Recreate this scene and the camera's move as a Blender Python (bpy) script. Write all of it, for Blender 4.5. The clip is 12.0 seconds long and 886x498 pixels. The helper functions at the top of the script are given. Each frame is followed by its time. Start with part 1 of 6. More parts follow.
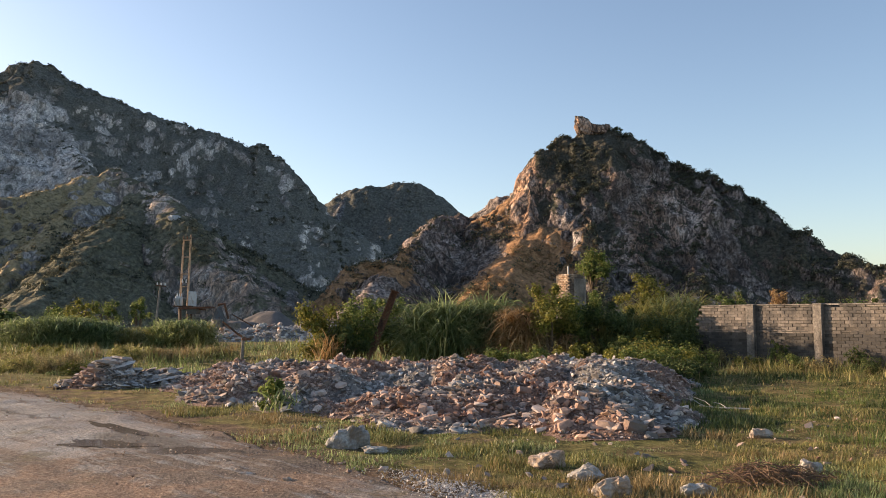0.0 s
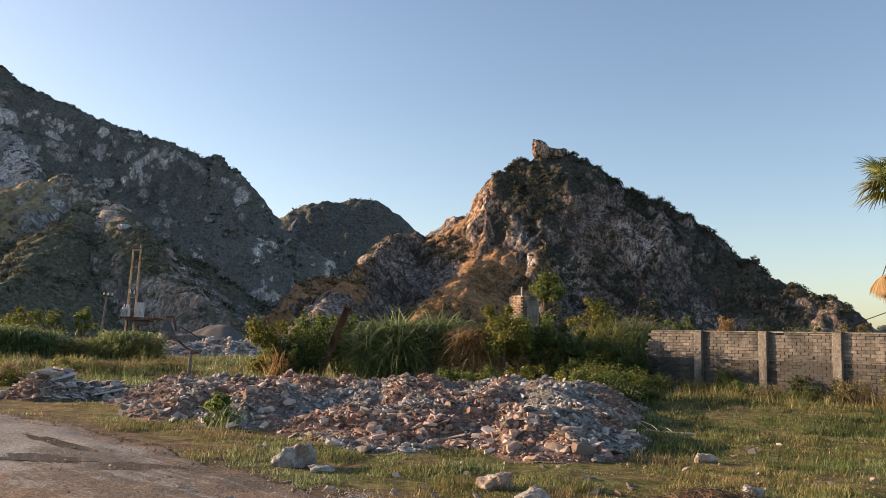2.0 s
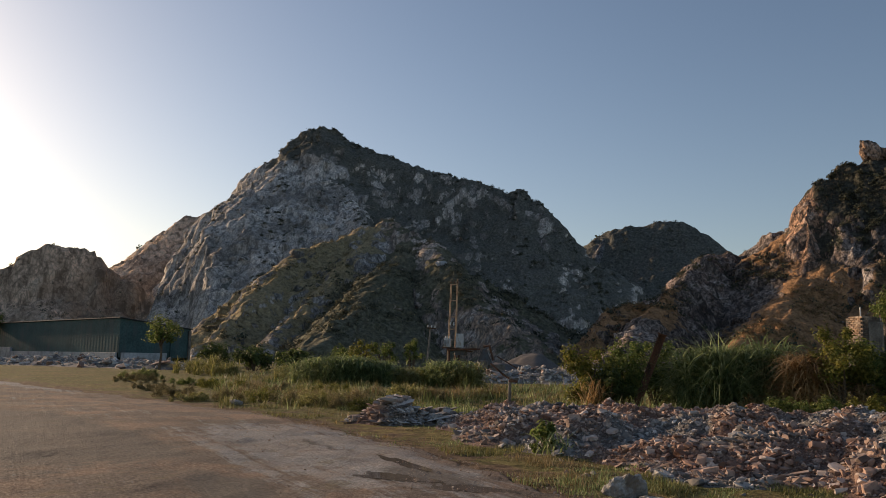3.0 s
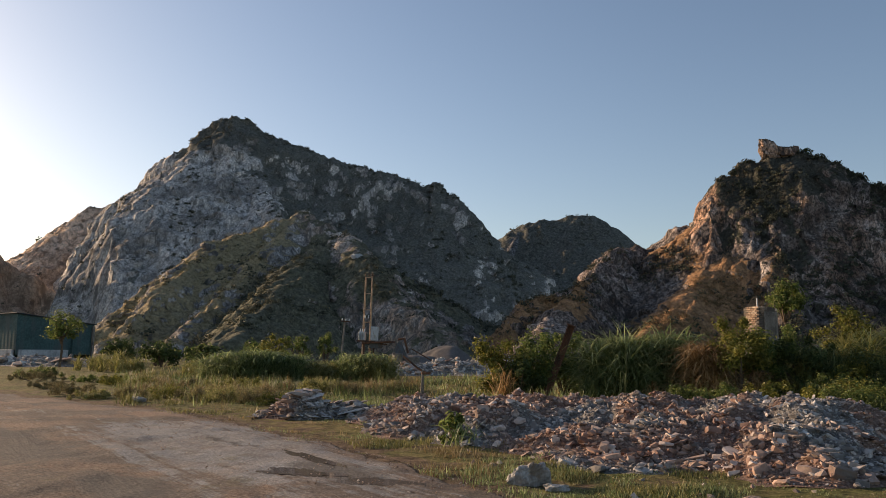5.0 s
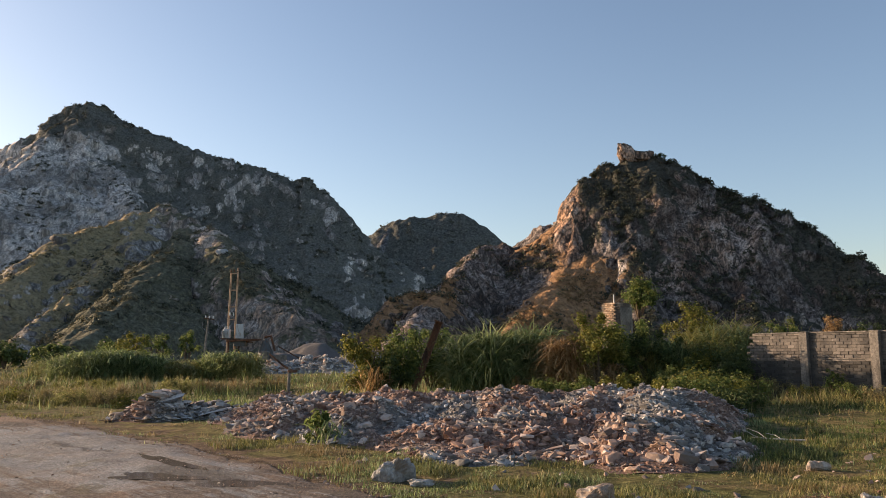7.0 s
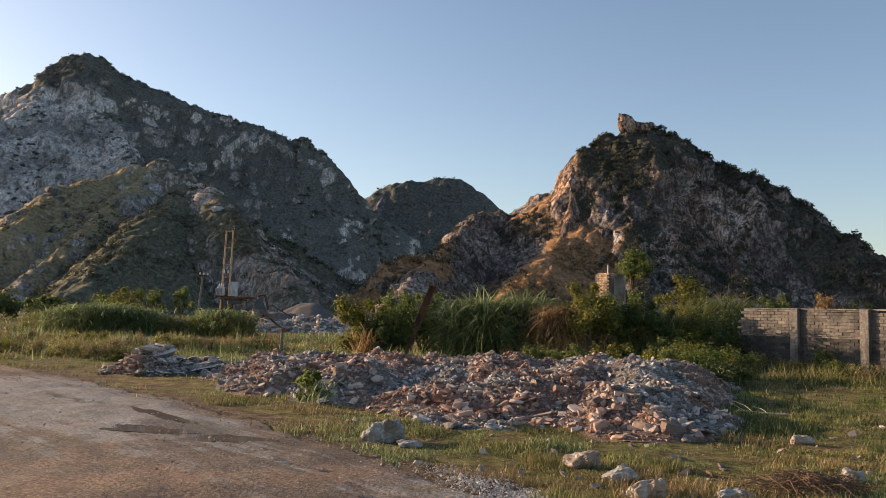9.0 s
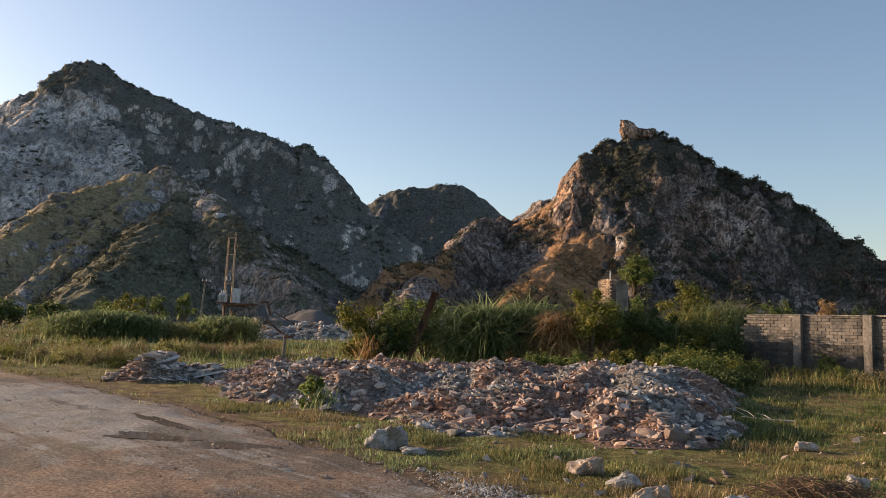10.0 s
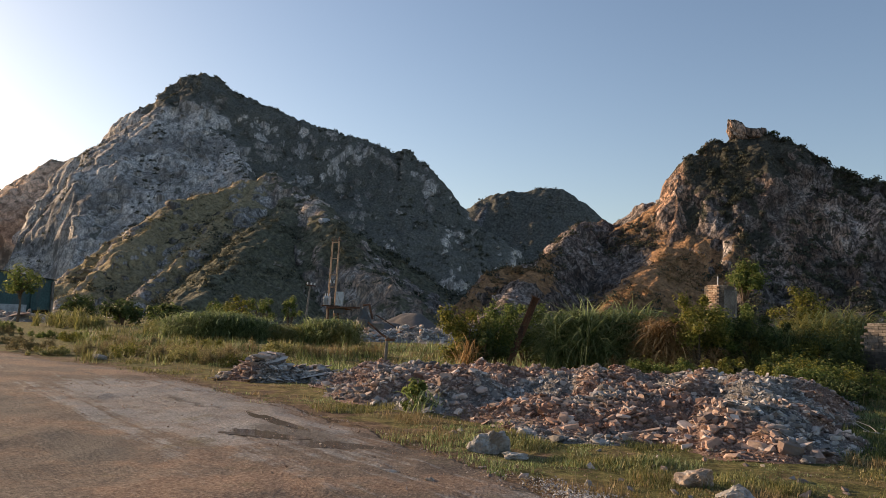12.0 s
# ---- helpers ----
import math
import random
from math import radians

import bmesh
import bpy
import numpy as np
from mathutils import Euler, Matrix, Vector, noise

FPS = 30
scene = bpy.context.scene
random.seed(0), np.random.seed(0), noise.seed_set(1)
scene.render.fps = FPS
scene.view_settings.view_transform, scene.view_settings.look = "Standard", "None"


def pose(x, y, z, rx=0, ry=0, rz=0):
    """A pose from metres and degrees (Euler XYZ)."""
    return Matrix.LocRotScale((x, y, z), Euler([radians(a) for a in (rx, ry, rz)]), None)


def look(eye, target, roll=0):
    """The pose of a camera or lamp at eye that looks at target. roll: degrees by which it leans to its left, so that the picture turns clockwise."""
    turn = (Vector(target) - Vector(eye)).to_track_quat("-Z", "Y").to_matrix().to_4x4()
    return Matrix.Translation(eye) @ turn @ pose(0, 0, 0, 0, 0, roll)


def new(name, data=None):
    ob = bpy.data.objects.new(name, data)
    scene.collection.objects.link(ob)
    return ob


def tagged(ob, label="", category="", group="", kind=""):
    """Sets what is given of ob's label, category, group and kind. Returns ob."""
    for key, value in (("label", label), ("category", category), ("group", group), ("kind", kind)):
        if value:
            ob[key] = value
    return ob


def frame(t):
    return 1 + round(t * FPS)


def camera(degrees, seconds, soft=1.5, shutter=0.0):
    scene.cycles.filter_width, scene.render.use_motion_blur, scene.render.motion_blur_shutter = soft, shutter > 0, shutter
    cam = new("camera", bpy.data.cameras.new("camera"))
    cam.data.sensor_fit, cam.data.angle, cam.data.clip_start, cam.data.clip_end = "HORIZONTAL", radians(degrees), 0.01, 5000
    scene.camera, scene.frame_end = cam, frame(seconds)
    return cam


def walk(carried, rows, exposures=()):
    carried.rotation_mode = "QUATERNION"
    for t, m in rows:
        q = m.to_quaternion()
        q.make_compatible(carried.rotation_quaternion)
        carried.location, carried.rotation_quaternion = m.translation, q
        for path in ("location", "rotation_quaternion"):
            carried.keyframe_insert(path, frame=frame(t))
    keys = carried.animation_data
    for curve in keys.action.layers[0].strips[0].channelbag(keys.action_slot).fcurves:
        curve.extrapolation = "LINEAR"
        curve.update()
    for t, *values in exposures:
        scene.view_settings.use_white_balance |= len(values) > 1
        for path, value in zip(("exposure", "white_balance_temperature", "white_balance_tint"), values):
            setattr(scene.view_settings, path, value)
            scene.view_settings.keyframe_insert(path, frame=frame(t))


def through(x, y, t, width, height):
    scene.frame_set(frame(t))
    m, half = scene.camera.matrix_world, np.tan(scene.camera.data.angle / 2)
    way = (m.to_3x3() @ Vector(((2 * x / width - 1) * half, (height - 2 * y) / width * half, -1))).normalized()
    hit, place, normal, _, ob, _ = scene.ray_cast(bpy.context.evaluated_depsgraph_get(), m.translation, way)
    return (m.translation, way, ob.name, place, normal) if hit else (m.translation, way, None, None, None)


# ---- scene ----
# camera: t, x, y, z over the eye height, yaw, pitch, roll
cam = camera(58.09, 12.0, soft=0.55)
EYE = 1.6
ROWS = [
    (0.0, 0.000, 0.000, -0.000, 0.00, 5.00, 0.00),
    (0.2, 0.002, 0.025, -0.003, -1.80, 5.56, -0.20),
    (0.5, 0.015, 0.045, -0.005, -3.65, 6.33, -0.57),
    (1.0, 0.026, 0.033, -0.000, -3.90, 6.56, -1.07),
    (1.5, 0.027, 0.022, 0.000, -3.95, 6.52, -1.73),
    (2.0, 0.013, 0.016, 0.004, -3.36, 6.37, -1.43),
    (2.2, -0.001, -0.012, 0.012, -0.95, 6.54, -0.90),
    (2.5, -0.050, -0.061, 0.013, 6.83, 7.09, -0.66),
    (2.7, -0.082, -0.087, 0.004, 12.35, 7.59, -0.62),
    (3.0, -0.128, -0.125, 0.018, 18.47, 7.89, -0.88),
    (3.2, -0.146, -0.134, 0.013, 20.42, 7.81, -1.17),
    (4.8, -0.057, -0.003, 0.007, 14.69, 7.42, -0.38),
    (5.0, -0.031, -0.004, 0.005, 12.50, 7.44, -0.18),
    (5.5, 0.012, -0.004, 0.007, 6.46, 7.35, 0.24),
    (6.0, 0.022, -0.010, 0.010, 4.12, 7.20, 0.32),
    (6.5, 0.015, -0.024, 0.012, 3.61, 7.12, 0.18),
    (7.0, 0.007, -0.008, 0.011, 3.20, 7.17, 0.48),
    (7.2, 0.002, -0.009, 0.004, 2.72, 6.89, 0.21),
    (8.8, 0.004, 0.014, 0.001, 2.68, 4.71, -1.43),
    (9.0, 0.007, -0.000, 0.003, 2.70, 4.66, -1.43),
    (9.5, 0.004, -0.013, 0.007, 2.80, 4.53, -1.41),
    (10.0, -0.003, -0.012, 0.007, 2.86, 5.11, -1.37),
    (10.5, -0.015, -0.019, 0.014, 3.62, 5.59, -1.56),
    (11.0, -0.040, -0.037, 0.009, 6.32, 5.55, -1.98),
    (11.5, -0.051, -0.033, 0.011, 8.57, 5.35, -2.13),
    (12.0, -0.040, -0.057, 0.015, 9.94, 5.20, -2.03),
]
EXPOSURES = [(0.0, 0.98), (2.2, 0.88), (2.7, 0.24), (3.2, -0.06), (4.8, 0.24), (5.5, 0.56), (7.0, 0.7), (9.5, 0.68), (10.5, 0.62), (12.0, 0.52)]
walk(cam, [(t, pose(x, y, EYE + z, 90 + pitch, roll, yaw)) for t, x, y, z, yaw, pitch, roll in ROWS], [(t, e - 0.02, 6500, 15) for t, e in EXPOSURES])

# ---- light ----
SUN_AZ, SUN_EL = 69.0, 13.5   # degrees to the left of the y axis, degrees above the horizon
world = bpy.data.worlds.new("sky")
scene.world = world
world.use_nodes = True
wn = world.node_tree
sky = wn.nodes.new("ShaderNodeTexSky")
sky.sky_type = "NISHITA"
sky.sun_disc = False
sky.sun_elevation = radians(SUN_EL)
sky.sun_rotation = radians(-SUN_AZ)
sky.air_density, sky.dust_density, sky.ozone_density = 0.93, 1.0, 1.0
wn.links.new(sky.outputs[0], wn.nodes["Background"].inputs[0])
wn.nodes["Background"].inputs[1].default_value = 0.118
sun_data = bpy.data.lights.new("sun", "SUN")
sun_data.energy, sun_data.angle, sun_data.color = 5.0, radians(0.6), (1.0, 0.74, 0.48)
sun = new("sun", sun_data)
sd = Vector((-math.sin(radians(SUN_AZ)) * math.cos(radians(SUN_EL)), math.cos(radians(SUN_AZ)) * math.cos(radians(SUN_EL)), math.sin(radians(SUN_EL))))
sun.matrix_world = look(sd * 300, (0, 0, 0))


# ---- numeric noise ----
def hash2(ix, iy, seed):
    h = (ix.astype(np.int64) * 374761393 + iy.astype(np.int64) * 668265263 + seed * 1442695041) & 0xFFFFFFFF
    h = ((h ^ (h >> 13)) * 1274126177) & 0xFFFFFFFF
    return ((h ^ (h >> 16)) & 0xFFFF) / 65535.0


def vnoise(x, y, seed=0):
    ix, iy = np.floor(x), np.floor(y)
    fx, fy = x - ix, y - iy
    fx, fy = fx * fx * fx * (fx * (fx * 6 - 15) + 10), fy * fy * fy * (fy * (fy * 6 - 15) + 10)
    a, b = hash2(ix, iy, seed), hash2(ix + 1, iy, seed)
    c, d = hash2(ix, iy + 1, seed), hash2(ix + 1, iy + 1, seed)
    return (a + (b - a) * fx) * (1 - fy) + (c + (d - c) * fx) * fy


def fbm(x, y, octaves=4, seed=0, gain=0.5):
    """Fractal noise about zero, roughly -1 to 1."""
    x, y = np.asarray(x, float), np.asarray(y, float)
    total, amp, norm = 0.0, 1.0, 0.0
    for k in range(octaves):
        total = total + amp * (vnoise(x * 2 ** k + 17.3 * k, y * 2 ** k - 9.1 * k, seed + k) * 2 - 1)
        norm += amp
        amp *= gain
    return total / norm * 1.6


def ridged(x, y, octaves=4, seed=0):
    total, amp, norm = 0.0, 1.0, 0.0
    for k in range(octaves):
        n = 1 - np.abs(vnoise(x * 2 ** k + 5.7 * k, y * 2 ** k + 3.3 * k, seed + k) * 2 - 1)
        total = total + amp * n * n
        norm += amp
        amp *= 0.5
    return total / norm


def smooth(a, b, v):
    u = np.clip((v - a) / (b - a), 0, 1)
    return u * u * (3 - 2 * u)


# ---- mesh helpers ----
def mesh_of(name, verts, faces, material, shade=False):
    """A mesh from an array of points and an array of faces with equal corners."""
    verts, faces = np.asarray(verts, np.float32), np.asarray(faces, np.int32)
    me = bpy.data.meshes.new(name)
    n, k = faces.shape
    me.vertices.add(len(verts))
    me.vertices.foreach_set("co", verts.ravel())
    me.loops.add(n * k)
    me.loops.foreach_set("vertex_index", faces.ravel())
    me.polygons.add(n)
    me.polygons.foreach_set("loop_start", np.arange(0, n * k, k, dtype=np.int32))
    me.update(calc_edges=True)
    me.validate()
    me.materials.append(material)
    me.polygons.foreach_set("use_smooth", np.full(len(me.polygons), shade))
    me.update()
    return me


def mesh_from(name, bm, material, shade=False):
    me = bpy.data.meshes.new(name)
    bmesh.ops.recalc_face_normals(bm, faces=bm.faces)
    for f in bm.faces:
        f.smooth = shade
    bm.to_mesh(me)
    bm.free()
    me.materials.append(material)
    return me


def part(name, bm, material, parent, label="", shade=False):
    """Links a bmesh or a mesh as one object under a thing or a part."""
    me = mesh_from(name, bm, material, shade) if isinstance(bm, bmesh.types.BMesh) else bm
    ob = new(name, me)
    ob.parent = parent
    if label:
        tagged(ob, label)
    return ob


def thing(name, m, label, category, group="", kind=""):
    ob = new(name)
    ob.matrix_world = m
    return tagged(ob, label, category, group, kind)


def solid(name, bm, material, m, label, category, group="", kind="", shade=False):
    me = mesh_from(name, bm, material, shade) if isinstance(bm, bmesh.types.BMesh) else bm
    ob = new(name, me)
    ob.matrix_world = m
    return tagged(ob, label, category, group, kind)


def box(bm, size, at=(0, 0, 0), rot=(0, 0, 0), bevel=0.0, jitter=0.0, seed=0):
    """Adds a box with its centre at a place, with softened and uneven edges."""
    res = bmesh.ops.create_cube(bm, size=1.0)
    vs = res["verts"]
    rnd = random.Random(seed)
    for v in vs:
        v.co = Vector((v.co.x * size[0], v.co.y * size[1], v.co.z * size[2]))
        if jitter:
            v.co += Vector([rnd.uniform(-jitter, jitter) for _ in range(3)])
    if bevel:
        es = list({e for v in vs for e in v.link_edges})
        r = bmesh.ops.bevel(bm, geom=es, offset=bevel, segments=1, affect="EDGES", profile=0.5)
        vs = list({v for f in r["faces"] for v in f.verts} | {v for v in vs if v.is_valid})
    m = Matrix.Translation(at) @ Euler([radians(a) for a in rot]).to_matrix().to_4x4()
    bmesh.ops.transform(bm, matrix=m, verts=vs)
    return bm


def tube(bm, points, radii, sides=8, cap=True):
    """Adds a tapered tube along points."""
    pts = [Vector(p) for p in points]
    rings = []
    for i, p in enumerate(pts):
        way = (pts[min(i + 1, len(pts) - 1)] - pts[max(i - 1, 0)]).normalized()
        q = way.to_track_quat("Z", "Y").to_matrix()
        r = radii[i] if isinstance(radii, (list, tuple)) else radii
        rings.append([bm.verts.new(p + q @ Vector((r * math.cos(2 * math.pi * k / sides), r * math.sin(2 * math.pi * k / sides), 0))) for k in range(sides)])
    for a, b in zip(rings, rings[1:]):
        for k in range(sides):
            bm.faces.new((a[k], a[(k + 1) % sides], b[(k + 1) % sides], b[k]))
    if cap:
        bm.faces.new(rings[0][::-1])
        bm.faces.new(rings[-1])
    return bm


# ---- materials ----
class Nodes:
    """A small builder for node materials."""

    def __init__(self, name):
        self.mat = bpy.data.materials.new(name)
        self.mat.use_nodes = True
        self.tree = self.mat.node_tree
        self.bsdf = self.tree.nodes["Principled BSDF"]
        self.pos = self.make("ShaderNodeNewGeometry").outputs["Position"]

    def make(self, kind):
        return self.tree.nodes.new(kind)

    def link(self, a, b):
        self.tree.links.new(a, b)

    def put(self, socket, value):
        if isinstance(value, bpy.types.NodeSocket):
            self.link(value, socket)
        elif isinstance(value, tuple) and len(value) == 3:
            socket.default_value = (*value, 1.0)
        else:
            socket.default_value = value

    def scaled(self, sx, sy, sz):
        n = self.make("ShaderNodeMapping")
        self.link(self.pos, n.inputs["Vector"])
        n.inputs["Scale"].default_value = (sx, sy, sz)
        return n.outputs[0]

    def turned(self, degrees, sx, sy):
        n = self.make("ShaderNodeMapping")
        n.vector_type = "POINT"
        m = self.make("ShaderNodeVectorRotate")
        m.rotation_type = "Z_AXIS"
        m.inputs["Angle"].default_value = radians(degrees)
        self.link(self.pos, m.inputs["Vector"])
        self.link(m.outputs[0], n.inputs["Vector"])
        n.inputs["Scale"].default_value = (sx, sy, 1.0)
        return n.outputs[0]

    def noise(self, scale, detail=5.0, rough=0.55, vector=None, distort=0.0):
        n = self.make("ShaderNodeTexNoise")
        self.link(vector or self.pos, n.inputs["Vector"])
        n.inputs["Scale"].default_value = scale
        n.inputs["Detail"].default_value = detail
        n.inputs["Roughness"].default_value = rough
        n.inputs["Distortion"].default_value = distort
        return n.outputs["Fac"]

    def cells(self, scale, vector=None, feature="DISTANCE_TO_EDGE"):
        n = self.make("ShaderNodeTexVoronoi")
        n.feature = feature
        self.link(vector or self.pos, n.inputs["Vector"])
        n.inputs["Scale"].default_value = scale
        return n.outputs["Distance"]

    def ramp(self, fac, *stops):
        n = self.make("ShaderNodeValToRGB")
        self.link(fac, n.inputs[0])
        els = n.color_ramp.elements
        while len(els) < len(stops):
            els.new(0.5)
        for e, (p, c) in zip(els, stops):
            e.position = p
            e.color = (*c, 1.0) if isinstance(c, tuple) else (c, c, c, 1.0)
        return n.outputs[0]

    def mix(self, fac, a, b, blend="MIX"):
        n = self.make("ShaderNodeMix")
        n.data_type, n.blend_type = "RGBA", blend
        self.put(n.inputs["Factor"], fac)
        self.put(n.inputs[6], a)
        self.put(n.inputs[7], b)
        return n.outputs[2]

    def math(self, op, a, b=0.0):
        n = self.make("ShaderNodeMath")
        n.operation = op
        self.put(n.inputs[0], a)
        self.put(n.inputs[1], b)
        return n.outputs[0]

    def attr(self, name):
        n = self.make("ShaderNodeAttribute")
        n.attribute_name = name
        return n.outputs["Fac"]

    def up(self):
        n = self.make("ShaderNodeSeparateXYZ")
        self.link(self.make("ShaderNodeNewGeometry").outputs["Normal"], n.inputs[0])
        return n.outputs["Z"]

    def rand(self, mode):
        if mode == "object":
            return self.make("ShaderNodeObjectInfo").outputs["Random"]
        return self.make("ShaderNodeNewGeometry").outputs["Random Per Island"]

    def bump(self, height, strength=0.5, distance=0.05, normal=None):
        n = self.make("ShaderNodeBump")
        n.inputs["Strength"].default_value = strength
        n.inputs["Distance"].default_value = distance
        self.link(height, n.inputs["Height"])
        if normal:
            self.link(normal, n.inputs["Normal"])
        return n.outputs[0]

    def done(self, color, rough=0.85, normal=None, metal=0.0, spec=0.3):
        self.put(self.bsdf.inputs["Base Color"], color)
        self.put(self.bsdf.inputs["Roughness"], rough)
        self.put(self.bsdf.inputs["Metallic"], metal)
        self.put(self.bsdf.inputs["Specular IOR Level"], spec)
        if normal:
            self.link(normal, self.bsdf.inputs["Normal"])
        return self.mat


def rock_face(name, grey, pale, warm, green, dry, scale=1.0, cover=0.5, grain=0.85):
    """A limestone hillside: fractured grey rock, rusty stains, shrub and dry grass where it is less steep."""
    n = Nodes(name)
    streak = n.scaled(1.0, 1.0, 0.6)
    big = n.noise(0.055 / scale, 5, 0.6)
    mid = n.noise(0.3 / scale, 9, 0.7, streak)
    fine = n.noise(1.5 / scale, 9, 0.75, streak)
    drip = n.noise(0.5 / scale, 7, 0.65, n.scaled(1.0, 1.0, 0.09))
    crack = n.cells(0.75 / scale, n.scaled(1.0, 1.0, 0.55))
    tan = tuple(g * 0.55 + w * 0.35 for g, w in zip(grey, warm))
    rock = n.ramp(mid, (0.37, tuple(c * 0.4 for c in grey)), (0.47, tuple(c * 0.9 for c in grey)), (0.56, tuple(c * 1.25 for c in grey)), (0.66, pale))
    rock = n.mix(n.ramp(n.noise(0.07 / scale, 7, 0.65, streak), (0.52, 0.0), (0.64, 0.6)), rock, tan)
    rock = n.mix(n.math("MULTIPLY", n.attr("bare"), n.ramp(mid, (0.42, 0.0), (0.58, 0.75))), rock, tuple(c * 0.85 for c in pale))
    rock = n.mix(n.math("MULTIPLY", n.attr("rust"), n.ramp(fine, (0.36, 0.4), (0.54, 1.0))), rock, n.mix(n.ramp(mid, (0.5, 0.0), (0.62, 0.8)), warm, pale))
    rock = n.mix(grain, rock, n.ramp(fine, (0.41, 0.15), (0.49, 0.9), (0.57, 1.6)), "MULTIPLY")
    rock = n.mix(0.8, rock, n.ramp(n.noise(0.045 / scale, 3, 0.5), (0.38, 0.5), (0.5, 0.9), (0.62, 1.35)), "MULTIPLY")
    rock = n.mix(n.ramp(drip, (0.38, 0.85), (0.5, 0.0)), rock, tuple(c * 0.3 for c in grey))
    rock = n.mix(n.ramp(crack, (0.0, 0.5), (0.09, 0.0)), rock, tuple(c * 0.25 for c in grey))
    leaf = n.ramp(n.noise(1.1 / scale, 8, 0.75), (0.36, tuple(c * 0.4 for c in green)), (0.5, green), (0.64, tuple(c * 1.9 for c in green)))
    hay = n.ramp(n.noise(1.0 / scale, 8, 0.75), (0.36, tuple(c * 0.45 for c in dry)), (0.52, dry), (0.68, tuple(c * 1.5 for c in dry)))
    # how much of the slope is grown over
    grown = n.math("ADD", n.math("MULTIPLY", n.up(), 0.75), n.math("MULTIPLY", n.math("ADD", n.math("MULTIPLY", mid, 1.3), big), 0.9))
    grown = n.math("ADD", grown, n.math("MULTIPLY", n.attr("growth"), 0.62))
    grown = n.math("SUBTRACT", grown, n.math("MULTIPLY", n.attr("bare"), 1.0))
    cov = n.ramp(n.math("SUBTRACT", grown, 1.3 - cover * 0.5), (0.36, 0.0), (0.46, 0.92))
    plants = n.mix(n.ramp(n.math("ADD", n.attr("dry"), n.math("MULTIPLY", n.math("SUBTRACT", fine, 0.5), 0.9)), (0.35, 0.0), (0.6, 1.0)), leaf, hay)
    color = n.mix(cov, rock, plants)
    hgt = n.math("ADD", n.math("MULTIPLY", mid, 1.0), n.math("ADD", n.math("MULTIPLY", fine, 0.8), n.math("MULTIPLY", n.math("MINIMUM", crack, 0.12), 1.5)))
    return n.done(color, 0.95, n.bump(hgt, 1.0, 0.7 * scale), spec=0.1)


def leaf_mat(name, low, mid, high, rough=0.55, through=0.25):
    n = Nodes(name)
    r = n.rand("island")
    col = n.ramp(r, (0.0, low), (0.5, mid), (1.0, high))
    col = n.mix(0.5, col, n.ramp(n.noise(1.6, 5), (0.35, 0.4), (0.65, 1.5)), "MULTIPLY")
    n.put(n.bsdf.inputs["Transmission Weight"], 0.0)
    mat = n.done(col, rough, spec=0.25)
    tr = n.make("ShaderNodeBsdfTranslucent")
    n.link(col, tr.inputs["Color"])
    ms = n.make("ShaderNodeMixShader")
    ms.inputs[0].default_value = through
    out = n.tree.nodes["Material Output"]
    n.link(n.bsdf.outputs[0], ms.inputs[1])
    n.link(tr.outputs[0], ms.inputs[2])
    n.link(ms.outputs[0], out.inputs["Surface"])
    return mat


def stone_mat(name, mode):
    """Broken limestone and mortar, with reddish bits among them."""
    n = Nodes(name)
    r = n.rand(mode)
    zone = n.noise(0.5, 4, 0.55)
    grey = n.ramp(r, (0.0, (0.13, 0.12, 0.112)), (0.4, (0.28, 0.26, 0.238)), (0.8, (0.45, 0.42, 0.39)), (1.0, (0.66, 0.625, 0.58)))
    red = n.ramp(r, (0.0, (0.17, 0.09, 0.065)), (0.4, (0.31, 0.19, 0.14)), (0.8, (0.48, 0.34, 0.265)), (1.0, (0.64, 0.54, 0.47)))
    col = n.mix(n.ramp(n.math("ADD", zone, n.math("MULTIPLY", n.math("SUBTRACT", r, 0.5), 0.12)), (0.43, 0.0), (0.54, 1.0)), grey, red)
    g = n.noise(14.0, 6, 0.65)
    col = n.mix(0.6, col, n.ramp(g, (0.3, 0.55), (0.5, 1.0), (0.7, 1.25)), "MULTIPLY")
    col = n.mix(n.ramp(n.noise(3.2, 5), (0.56, 0.0), (0.66, 0.6)), col, (0.2, 0.13, 0.085))
    return n.done(col, 0.92, n.bump(g, 0.6, 0.02), spec=0.2)


def plain_mat(name, color, rough=0.8, metal=0.0, vary=0.35, scale=6.0, stain=None, bump=0.3):
    """Weathered paint, concrete or metal: one colour with grain, blotches and stains."""
    n = Nodes(name)
    g = n.noise(scale * 6, 5, 0.65)
    b = n.noise(scale * 0.5, 5, 0.6)
    col = n.mix(1.0, color, n.ramp(g, (0.3, 1 - vary), (0.7, 1 + vary)), "MULTIPLY")
    col = n.mix(0.8, col, n.ramp(b, (0.3, 1 - vary), (0.65, 1 + vary * 0.5)), "MULTIPLY")
    if stain:
        col = n.mix(n.ramp(n.noise(scale, 6, 0.65, n.scaled(1, 1, 0.3)), (0.5, 0.0), (0.64, 0.85)), col, stain)
    return n.done(col, rough, n.bump(g, bump, 0.01), metal)


